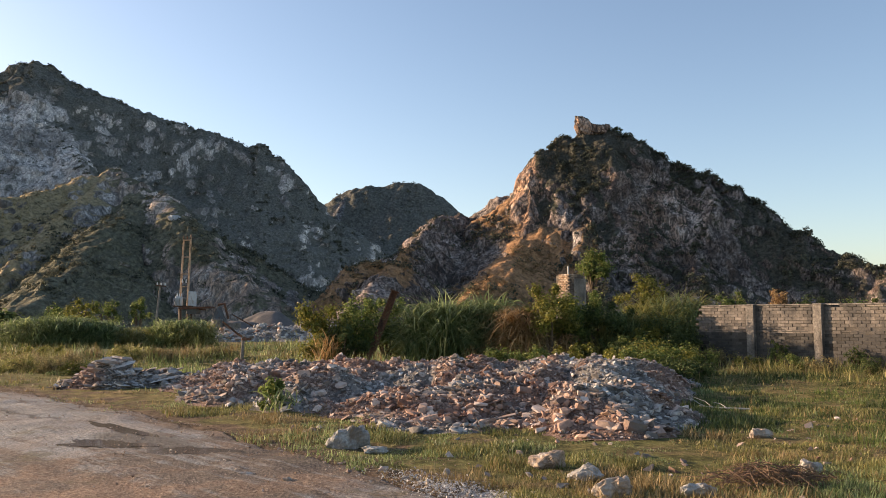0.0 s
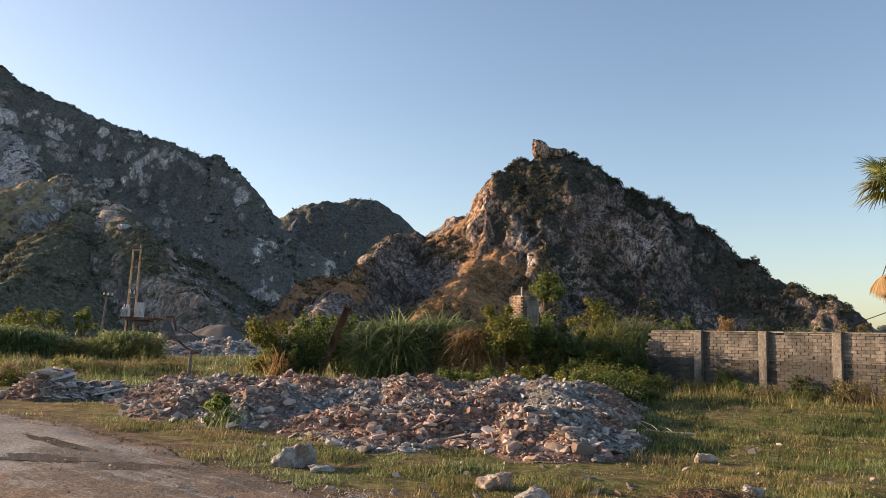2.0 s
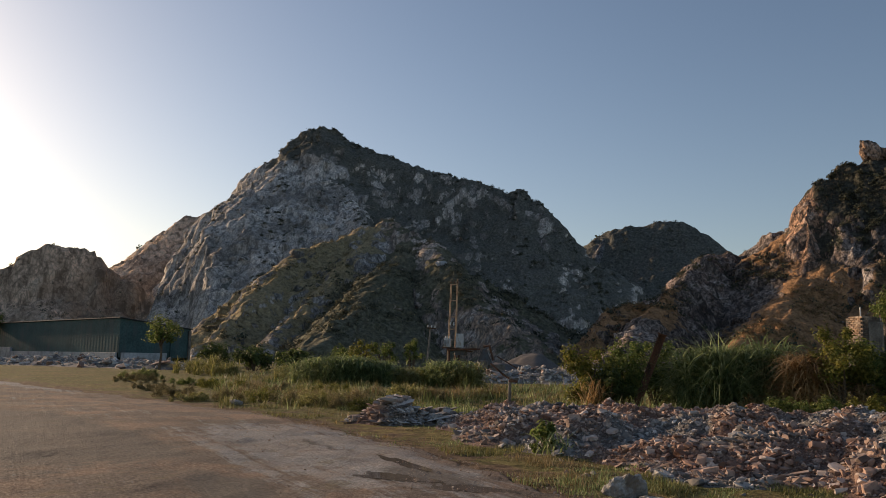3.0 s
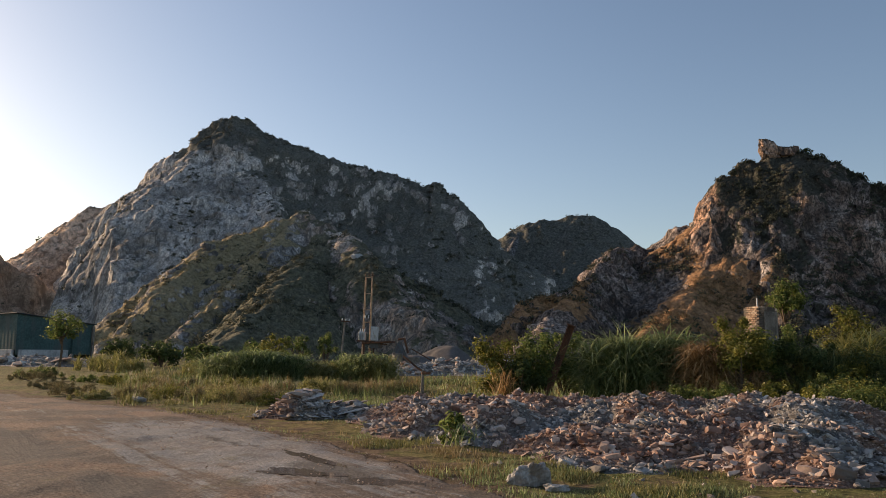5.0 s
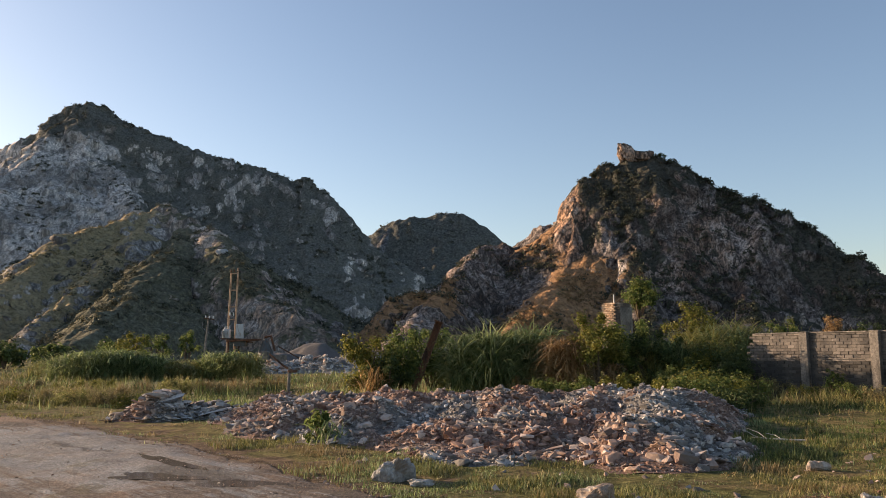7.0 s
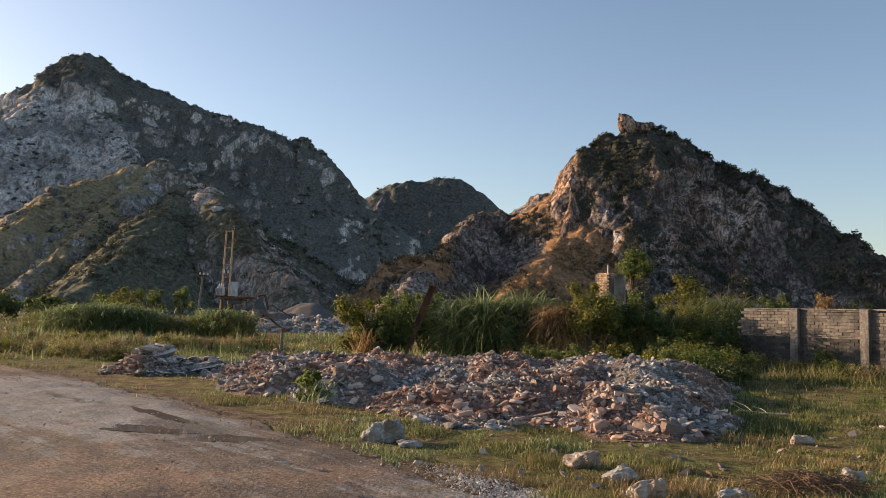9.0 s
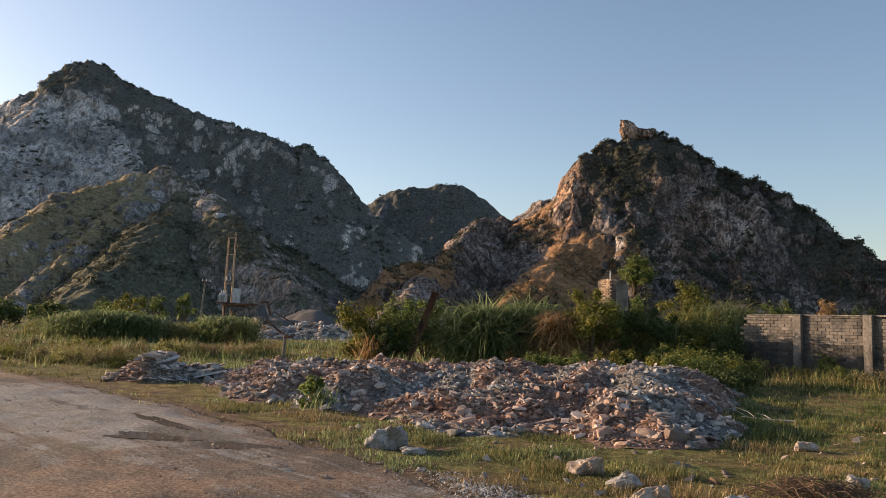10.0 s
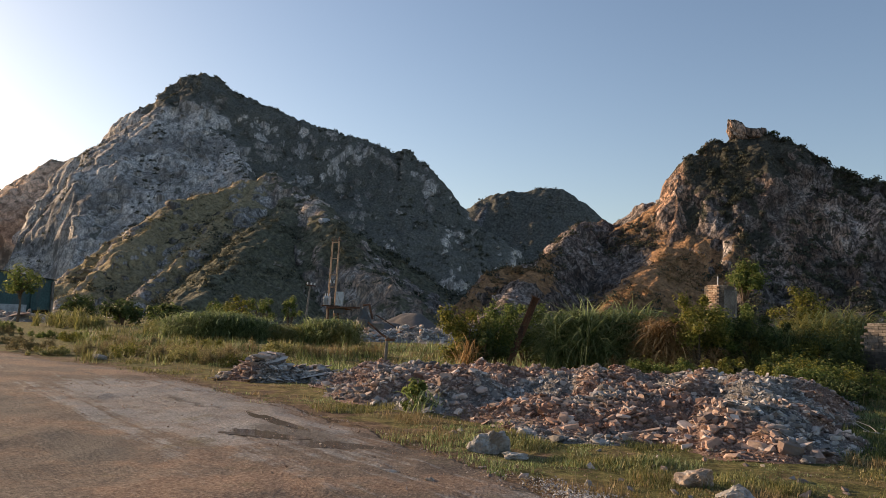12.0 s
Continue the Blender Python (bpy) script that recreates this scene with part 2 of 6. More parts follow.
def brick_mat(name, mode, low, mid, high):
    n = Nodes(name)
    r = n.rand(mode)
    g = n.noise(30.0, 5, 0.7)
    col = n.ramp(r, (0.0, low), (0.5, mid), (1.0, high))
    col = n.mix(0.7, col, n.ramp(g, (0.3, 0.6), (0.7, 1.25)), "MULTIPLY")
    col = n.mix(n.ramp(n.noise(1.1, 6, 0.65, n.scaled(1, 1, 0.5)), (0.42, 0.0), (0.58, 0.85)), col, (0.075, 0.07, 0.066))
    return n.done(col, 0.95, n.bump(g, 0.7, 0.012), spec=0.15)


def ground_mat():
    """Rough pasture: soil, short turf and straw in patches."""
    n = Nodes("turf")
    big, mid, fine = n.noise(0.22, 5, 0.6), n.noise(1.3, 6, 0.65), n.noise(16.0, 6, 0.7)
    soil = n.ramp(fine, (0.3, (0.08, 0.052, 0.035)), (0.55, (0.18, 0.12, 0.08)), (0.72, (0.3, 0.23, 0.17)))
    turf = n.ramp(fine, (0.3, (0.06, 0.065, 0.022)), (0.55, (0.17, 0.158, 0.056)), (0.75, (0.3, 0.255, 0.11)))
    straw = n.ramp(fine, (0.3, (0.12, 0.09, 0.035)), (0.6, (0.26, 0.2, 0.085)))
    col = n.mix(n.ramp(n.math("ADD", n.math("MULTIPLY", big, 0.6), n.math("MULTIPLY", mid, 0.4)), (0.46, 0.0), (0.58, 1.0)), turf, straw)
    bare = n.math("ADD", n.math("MULTIPLY", n.attr("worn"), 0.3), mid)
    col = n.mix(n.ramp(bare, (0.56, 0.0), (0.68, 0.9)), col, soil)
    col = n.mix(0.9, col, n.ramp(n.noise(3.5, 6, 0.7), (0.36, 0.4), (0.5, 0.95), (0.64, 1.5)), "MULTIPLY")
    return n.done(col, 0.95, n.bump(n.math("ADD", fine, n.noise(4.0, 5, 0.7)), 1.0, 0.07), spec=0.1)


def road_mat():
    """Reddish dirt with pale crushed stone, wet hollows, a painted shadow and sky glint."""
    n = Nodes("dirt_road")
    track = n.noise(1.0, 6, 0.65, n.turned(-135, 0.22, 2.4))
    tread = n.noise(1.0, 4, 0.6, n.turned(-137, 0.12, 7.0))
    gravel, chips = n.cells(30.0, feature="F1"), n.cells(75.0, feature="F1")
    big, mid, fine = n.noise(0.33, 4, 0.55), n.noise(1.7, 6, 0.65), n.noise(22.0, 6, 0.72)
    clay = n.ramp(fine, (0.36, (0.085, 0.06, 0.045)), (0.5, (0.185, 0.14, 0.106)), (0.62, (0.31, 0.245, 0.19)))
    grit_glint = n.ramp(fine, (0.32, (0.17, 0.165, 0.158)), (0.5, (0.32, 0.312, 0.3)), (0.66, (0.5, 0.485, 0.465)))
    wet_shade = n.attr("wet_shade")
    streak = n.math("ADD", n.math("MULTIPLY", n.math("SUBTRACT", track, 0.42), 1.5), n.math("MULTIPLY", n.math("SUBTRACT", tread, 0.5), 1.3))
    pale = n.ramp(n.math("ADD", n.math("MULTIPLY", n.attr("grit_glint"), 0.75), n.math("ADD", n.math("MULTIPLY", n.math("SUBTRACT", mid, 0.5), 1.1), streak)), (0.36, 0.0), (0.66, 1.0))
    col = n.mix(pale, clay, grit_glint)
    col = n.mix(n.ramp(mid, (0.3, 0.55), (0.48, 0.0)), col, (0.11, 0.07, 0.05))
    col = n.mix(n.ramp(tread, (0.34, 0.35), (0.44, 0.0)), col, (0.11, 0.08, 0.06))
    rusty = n.math("MULTIPLY", n.ramp(n.noise(0.5, 6, 0.65), (0.47, 0.0), (0.56, 0.8)), n.ramp(n.attr("grit_glint"), (0.2, 1.0), (0.8, 0.25)))
    col = n.mix(rusty, col, n.ramp(fine, (0.36, (0.15, 0.075, 0.045)), (0.5, (0.31, 0.195, 0.125)), (0.62, (0.45, 0.32, 0.22))))
    # thin straw and weeds that the wheels leave alone
    col = n.mix(n.ramp(n.noise(0.9, 7, 0.7), (0.58, 0.0), (0.66, 0.6)), col, n.ramp(fine, (0.4, (0.1, 0.085, 0.04)), (0.6, (0.26, 0.2, 0.1))))
    col = n.mix(0.35, col, n.ramp(gravel, (0.08, 1.5), (0.3, 1.0), (0.6, 0.7)), "MULTIPLY")
    col = n.mix(0.6, col, n.ramp(chips, (0.1, 1.4), (0.6, 0.65)), "MULTIPLY")
    col = n.mix(1.0, col, n.ramp(big, (0.36, 0.62), (0.5, 0.88), (0.64, 1.02)), "MULTIPLY")
    # dark clay colour for damp ruts and for the wide painted shadow
    damp_shade = n.ramp(n.math("ADD", wet_shade, n.math("MULTIPLY", n.math("SUBTRACT", mid, 0.5), 0.8)), (0.4, 0.0), (0.7, 1.0))
    col = n.mix(n.math("MULTIPLY", damp_shade, 0.85), col, n.ramp(fine, (0.4, (0.055, 0.047, 0.039)), (0.6, (0.11, 0.094, 0.078))))
    rough = n.ramp(damp_shade, (0.0, 0.95), (1.0, 0.88))
    hgt = n.math("ADD", n.math("SUBTRACT", n.math("MULTIPLY", fine, 0.6), n.math("MULTIPLY", gravel, 0.22)), n.math("ADD", n.math("MULTIPLY", mid, 0.9), n.math("MULTIPLY", n.math("ADD", track, n.math("MULTIPLY", tread, 0.4)), 0.8)))
    return n.done(col, rough, n.bump(hgt, 1.0, 0.075), spec=0.4)


def water_mat():
    n = Nodes("muddy_water")
    return n.done(n.ramp(n.noise(2.0, 4), (0.3, (0.15, 0.115, 0.087)), (0.7, (0.2, 0.155, 0.118))), 0.03, n.bump(n.noise(6.0, 2), 0.04, 0.01), spec=0.5)


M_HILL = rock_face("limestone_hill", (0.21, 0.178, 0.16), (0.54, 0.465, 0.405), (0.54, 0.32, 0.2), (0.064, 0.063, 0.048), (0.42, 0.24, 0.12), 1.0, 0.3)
# mountain and spur: colours lifted and grain flattened to paint in haze
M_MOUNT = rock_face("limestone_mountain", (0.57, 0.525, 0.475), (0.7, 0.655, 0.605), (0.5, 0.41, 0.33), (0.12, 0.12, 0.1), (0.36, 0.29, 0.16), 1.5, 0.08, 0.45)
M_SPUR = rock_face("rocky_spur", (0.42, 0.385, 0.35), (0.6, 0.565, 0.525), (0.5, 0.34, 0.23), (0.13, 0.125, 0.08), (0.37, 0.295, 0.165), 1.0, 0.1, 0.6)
# ochre rock with warm haze and sun glow put into its colours
M_PALE = rock_face("hazed_ochre_rock", (0.72, 0.51, 0.36), (0.78, 0.62, 0.47), (0.7, 0.48, 0.33), (0.36, 0.28, 0.2), (0.42, 0.33, 0.22), 2.4, -0.4, 0.25)
M_STRAWSHRUB = leaf_mat("straw_tuft", (0.13, 0.115, 0.055), (0.235, 0.195, 0.09), (0.34, 0.275, 0.14), 0.9, 0.25)
M_FAR = rock_face("distant_rock", (0.34, 0.33, 0.32), (0.55, 0.52, 0.48), (0.4, 0.3, 0.22), (0.12, 0.12, 0.1), (0.22, 0.19, 0.1), 2.0, 0.3)
M_SHRUB = leaf_mat("hillside_shrub", (0.05, 0.053, 0.038), (0.085, 0.088, 0.06), (0.13, 0.13, 0.085), 0.8, 0.2)
M_DRYSHRUB = leaf_mat("dry_slope_grass", (0.15, 0.095, 0.045), (0.25, 0.16, 0.08), (0.36, 0.25, 0.125), 0.9, 0.15)
M_LEAF = leaf_mat("bush_leaf", (0.065, 0.095, 0.024), (0.135, 0.18, 0.048), (0.25, 0.26, 0.08), 0.5, 0.45)
M_LEAFY = leaf_mat("yellowish_leaf", (0.09, 0.105, 0.018), (0.19, 0.19, 0.035), (0.34, 0.29, 0.07), 0.5, 0.35)
M_DARKLEAF = leaf_mat("dark_leaf", (0.04, 0.062, 0.02), (0.075, 0.103, 0.032), (0.13, 0.15, 0.05), 0.55, 0.35)
M_REED = leaf_mat("green_reed", (0.08, 0.115, 0.04), (0.19, 0.24, 0.09), (0.4, 0.43, 0.21), 0.45, 0.5)
M_DRYREED = leaf_mat("dry_reed", (0.2, 0.12, 0.05), (0.38, 0.235, 0.105), (0.52, 0.37, 0.19), 0.55, 0.4)
M_YREED = leaf_mat("yellow_reed", (0.13, 0.135, 0.04), (0.27, 0.26, 0.08), (0.46, 0.4, 0.17), 0.5, 0.35)
M_TURFBLADE = leaf_mat("grass_blade", (0.09, 0.1, 0.03), (0.22, 0.21, 0.066), (0.4, 0.335, 0.135))
M_STRAW = leaf_mat("straw_blade", (0.18, 0.125, 0.05), (0.29, 0.21, 0.09), (0.4, 0.3, 0.15))
M_BARK = plain_mat("bark", (0.13, 0.095, 0.065), 0.95, vary=0.5, scale=5)
M_TWIG = plain_mat("dry_twig", (0.19, 0.12, 0.075), 0.95, vary=0.5)
M_PALEWOOD = plain_mat("bleached_wood", (0.5, 0.46, 0.4), 0.9, vary=0.3, scale=5)
M_BOULDER = plain_mat("grey_limestone", (0.36, 0.34, 0.31), 0.92, vary=0.45, scale=4, stain=(0.2, 0.15, 0.11), bump=0.9)
M_TANSTONE = plain_mat("tan_stone", (0.4, 0.3, 0.22), 0.92, vary=0.4, scale=5, stain=(0.45, 0.42, 0.38), bump=0.9)
M_STONE = stone_mat("rubble_stone", "object")
M_STONES = stone_mat("rubble_stones", "island")
M_GRAVEL = leaf_mat("pale_gravel", (0.24, 0.222, 0.2), (0.42, 0.395, 0.365), (0.6, 0.57, 0.53), 0.95, 0.0)
M_CLOD = leaf_mat("road_clod", (0.22, 0.14, 0.1), (0.33, 0.23, 0.165), (0.48, 0.4, 0.33), 0.95, 0.0)
def crumb_mat():
    """Crumbled earth and mortar dust between the stones, reddish in places and grey in others."""
    n = Nodes("rubble_soil")
    zone, fine = n.noise(0.5, 4, 0.55), n.noise(28.0, 8, 0.75)
    col = n.mix(n.ramp(zone, (0.41, 0.0), (0.5, 1.0)), n.ramp(fine, (0.35, (0.09, 0.083, 0.077)), (0.5, (0.23, 0.212, 0.192)), (0.62, (0.4, 0.375, 0.345))), n.ramp(fine, (0.35, (0.1, 0.058, 0.043)), (0.5, (0.26, 0.165, 0.125)), (0.62, (0.42, 0.31, 0.245))))
    return n.done(col, 0.95, n.bump(n.math("ADD", fine, n.noise(9.0, 5)), 1.0, 0.06), spec=0.15)


M_SOIL = crumb_mat()
M_BRICK = brick_mat("cement_brick", "object", (0.15, 0.13, 0.112), (0.23, 0.198, 0.168), (0.31, 0.265, 0.225))
# mossy older bricks, darkened further for the shade on the wall's lower half
M_OLDSHADEBRICK = brick_mat("mossy_shaded_brick", "object", (0.055, 0.05, 0.045), (0.09, 0.082, 0.073), (0.14, 0.127, 0.112))
M_OLDSHADEBRICKS = brick_mat("mossy_shaded_bricks", "island", (0.055, 0.05, 0.045), (0.09, 0.082, 0.073), (0.14, 0.127, 0.112))
M_BRICKS = brick_mat("cement_bricks", "island", (0.15, 0.13, 0.112), (0.23, 0.198, 0.168), (0.31, 0.265, 0.225))
M_REDBRICK = brick_mat("pale_fired_brick", "object", (0.42, 0.26, 0.16), (0.54, 0.37, 0.245), (0.64, 0.5, 0.37))
M_MORTAR = plain_mat("mortar", (0.115, 0.1, 0.085), 0.95, vary=0.4, scale=4, stain=(0.09, 0.085, 0.08))
M_CONCRETE = plain_mat("weathered_concrete", (0.22, 0.193, 0.165), 0.92, vary=0.5, scale=3, stain=(0.06, 0.054, 0.048), bump=0.6)
M_RUST = plain_mat("rusty_steel", (0.17, 0.085, 0.05), 0.8, 0.3, vary=0.5, scale=3, stain=(0.05, 0.035, 0.03))
M_MASTPAINT = plain_mat("pale_mast_paint", (0.52, 0.35, 0.22), 0.7, 0.0, vary=0.3, stain=(0.2, 0.1, 0.05))
M_GREYPAINT = plain_mat("grey_enamel", (0.5, 0.52, 0.53), 0.5, vary=0.15, stain=(0.3, 0.26, 0.22))
M_WHITE = plain_mat("porcelain", (0.7, 0.68, 0.64), 0.4, vary=0.1)
M_TEAL = plain_mat("dull_steel", (0.1, 0.105, 0.105), 0.6, 0.2, vary=0.3, stain=(0.1, 0.06, 0.04))
M_SHEET = plain_mat("dark_teal_sheet", (0.055, 0.1, 0.1), 0.9, 0.0, vary=0.3, scale=0.6, stain=(0.08, 0.1, 0.1))
M_ROOF = plain_mat("dark_roof", (0.045, 0.05, 0.055), 0.7, vary=0.3, scale=0.8)
M_PALEWALL = plain_mat("grey_render", (0.42, 0.43, 0.44), 0.9, vary=0.25, scale=0.8, stain=(0.22, 0.22, 0.22))
M_REDWALL = plain_mat("red_wall", (0.3, 0.11, 0.07), 0.9, vary=0.3, scale=0.8)
M_PALESOIL = plain_mat("quarry_dust", (0.19, 0.175, 0.16), 0.95, vary=0.35, scale=3, bump=0.8)
M_SAND = plain_mat("sand", (0.12, 0.107, 0.1), 0.95, vary=0.3, scale=1.2)
M_CABLE = plain_mat("black_cable", (0.03, 0.03, 0.03), 0.6)
M_GROUND, M_ROAD, M_WATER = ground_mat(), road_mat(), water_mat()


# ---- ground and road ----
# the road's far edge, from the distance to the camera's feet
EDGE_X = (-140.0, -76.0, -40.0, -24.0, -13.8, -10.2, -5.8, -3.1, -0.9, 0.5, 2.6, 6.0)
EDGE_Y = (92.0, 58.0, 36.5, 27.2, 21.2, 18.6, 14.3, 11.5, 8.7, 7.0, 4.4, 0.5)


def edge_y(x):
    return np.interp(x, EDGE_X, EDGE_Y)


def ground_z(x, y):
    """Height of the open ground."""
    x, y = np.asarray(x, float), np.asarray(y, float)
    off = smooth(0.0, 2.5, y - edge_y(x))
    return 0.05 * fbm(x * 0.25, y * 0.25, 3, 3) * off + 0.03 * fbm(x * 1.9, y * 1.9, 4, 6) * off + 0.02 * fbm(x * 1.3, y * 1.3, 3, 9) + 0.03 * off - 0.02


def terrain_z(x, y):
    """The ground sheet, which sinks under the road's bed."""
    return ground_z(x, y) - 0.12 * smooth(0.0, 0.8, edge_y(x) - 0.5 - y)


def sheet(xs, ys, zfun):
    gx, gy = np.meshgrid(xs, ys)
    gz = zfun(gx, gy)
    verts = np.stack([gx.ravel(), gy.ravel(), gz.ravel()], 1)
    w, h = len(xs), len(ys)
    i = (np.arange(h - 1)[:, None] * w + np.arange(w - 1)[None, :]).ravel()
    return verts, np.stack([i, i + 1, i + 1 + w, i + w], 1)


def spread(near, far, step, growth):
    out, s = [near], step
    while out[-1] < far:
        out.append(out[-1] + s)
        s *= growth
    return out


xs = sorted(set([-v for v in spread(0, 4000, 0.25, 1.045)] + spread(0, 4000, 0.25, 1.045)))
ys = [-v for v in spread(0.5, 4000, 0.6, 1.15)][::-1] + spread(0, 4000, 0.22, 1.032)
v, f = sheet(np.array(xs), np.array(ys), terrain_z)
me = mesh_of("ground", v, f, M_GROUND, True)
off = v[:, 1] - edge_y(v[:, 0])
me.attributes.new("worn", "FLOAT", "POINT").data.foreach_set("value", np.exp(-np.clip(off, 0, 50) / 0.9).astype(np.float32))
tagged(new("ground", me), "flat rough pasture of short yellow-green turf and soil", "ground", kind="structure")


PUDDLES = ((-3.3, 9.95, 0.62, 0.36, -12), (-4.35, 10.35, 0.75, 0.3, -10), (-4.7, 11.75, 1.15, 0.13, -46))


def road_sheet():
    """A strip from the ragged edge back past the camera, a little above the ground."""
    cols = np.concatenate([np.arange(-140, -30, 1.0), np.arange(-30, -12, 0.3), np.arange(-12, 9.0, 0.09)])
    rows = np.concatenate([np.linspace(0, 1, 90) ** 1.4])
    ragged = edge_y(cols) + 0.35 * fbm(cols * 0.7, cols * 0 + 2, 4, 21) + 0.12 * fbm(cols * 4, cols * 0, 3, 22)
    back = ragged - 26.0
    X = np.repeat(cols[:, None], len(rows), 1)
    Y = ragged[:, None] + (back - ragged)[:, None] * rows[None, :]
    Z = ground_z(X, Y) + 0.012 + 0.03 * smooth(0, 0.05, rows)[None, :]
    Z[:, 0] -= 0.03
    # two wheel ruts run along the road
    depth = (ragged[:, None] - Y)
    for at in (1.5, 3.4):
        Z -= 0.022 * np.exp(-((depth - at - 0.3 * fbm(X * 0.15, X * 0, 2, 31)) / 0.28) ** 2)
    Z += 0.032 * fbm(X * 0.9, Y * 0.9, 6, 33, 0.6) * smooth(0, 0.045, rows)[None, :]
    for px, py, rx, ry, turn in PUDDLES:
        a = radians(turn)
        u, v = (X - px) * math.cos(a) + (Y - py) * math.sin(a), (Y - py) * math.cos(a) - (X - px) * math.sin(a)
        w = np.exp(-((u / (rx + 0.3)) ** 2 + (v / (ry + 0.3)) ** 2) ** 2 * 0.8)
        Z = Z * (1 - w) + (ground_z(px, py) + 0.008 + 0.024 * np.clip((u / rx) ** 2 + (v / ry) ** 2 - 0.7, 0, 1.2)) * w
    h, w = X.shape
    i = (np.arange(h - 1)[:, None] * w + np.arange(w - 1)[None, :]).ravel()
    me = mesh_of("road", np.stack([X.ravel(), Y.ravel(), Z.ravel()], 1), np.stack([i, i + w, i + w + 1, i + 1], 1), M_ROAD, True)
    def zone(cx, cy, la, lp, turn=-46):
        a = radians(turn)
        u, v = (X - cx) * math.cos(a) + (Y - cy) * math.sin(a), (Y - cy) * math.cos(a) - (X - cx) * math.sin(a)
        return np.exp(-(u / la) ** 4 - (v / lp) ** 4)
    # the first zone paints a cast shadow; the others are damp ground
    wet_shade = zone(-14.0, 13.4, 7.5, 2.1, -34) + 0.7 * zone(-5.7, 8.6, 1.4, 0.55) + 0.75 * zone(-3.9, 10.6, 1.3, 0.5)
    wet_shade = np.clip(wet_shade + 0.8 * np.exp(-((depth - 1.9) / 0.2) ** 2) * smooth(-0.2, 0.5, fbm(X * 0.3, Y * 0.3, 2, 41)), 0, 1)
    # zone at -34 paints the sky's reflection as a pale streak; others are crushed stone
    grit_glint = zone(-7.3, 13.5, 5.2, 1.7) + zone(-34, 32.4, 10, 0.7, -31) + 0.35 * zone(-2.6, 9.2, 2.2, 0.45) + 0.9 * np.exp(-(((X - 0.2) / 1.6) ** 2 + ((Y - 7.3) / 0.7) ** 2))
    for name, val in (("wet_shade", wet_shade), ("grit_glint", np.clip(grit_glint + 0.3 * np.exp(-((depth - 3.1) / 0.22) ** 2) + 0.3 * np.exp(-((depth - 4.6) / 0.25) ** 2), 0, 1))):
        at = me.attributes.new(name, "FLOAT", "POINT")
        at.data.foreach_set("value", val.ravel().astype(np.float32))
    return me


tagged(new("road", road_sheet()), "rutted reddish dirt road with pale grit, damp hollows, a painted shadow and sky glint", "road", kind="structure")


def puddle(x, y, rx, ry, turn, seed):
    bm = bmesh.new()
    vs = []
    for k in range(40):
        a = 2 * math.pi * k / 40
        r = 1 + 0.5 * float(fbm(math.cos(a) * 2.0 + seed, math.sin(a) * 2.0, 4, seed))
        p = Matrix.Rotation(radians(turn), 2) @ Vector((rx * r * math.cos(a), ry * r * math.sin(a)))
        vs.append(bm.verts.new((p.x, p.y, 0)))
    bm.faces.new(vs)
    z = float(np.max(ground_z(x, y))) + 0.022
    solid("puddle", bm, M_WATER, pose(x, y, z), "shallow muddy puddle lying in a wheel rut", "puddle", "puddles in the road", "structure")


for k, (px, py, rx, ry, turn) in enumerate(PUDDLES):
    puddle(px, py, rx, ry, turn, k + 1)


# ---- hills ----
def ridge_height(X, Y, line, steep, width, gentle, soft=0.0):
    """Height that falls away from a crest line: steep near it, gentler further down. Returns it with the distance from the crest."""
    best, dist = np.full(X.shape, -1e9), np.full(X.shape, 1e9)
    for (x0, y0, z0), (x1, y1, z1) in zip(line, line[1:]):
        dx, dy = x1 - x0, y1 - y0
        t = np.clip(((X - x0) * dx + (Y - y0) * dy) / (dx * dx + dy * dy + 1e-9), 0, 1)
        d = np.hypot(X - x0 - t * dx, Y - y0 - t * dy)
        e = np.sqrt(d * d + soft * soft) - soft
        h = z0 + (z1 - z0) * t - steep * np.minimum(e, width) - gentle * np.maximum(e - width, 0)
        best, dist = np.maximum(best, h), np.minimum(dist, d)
    return best, dist


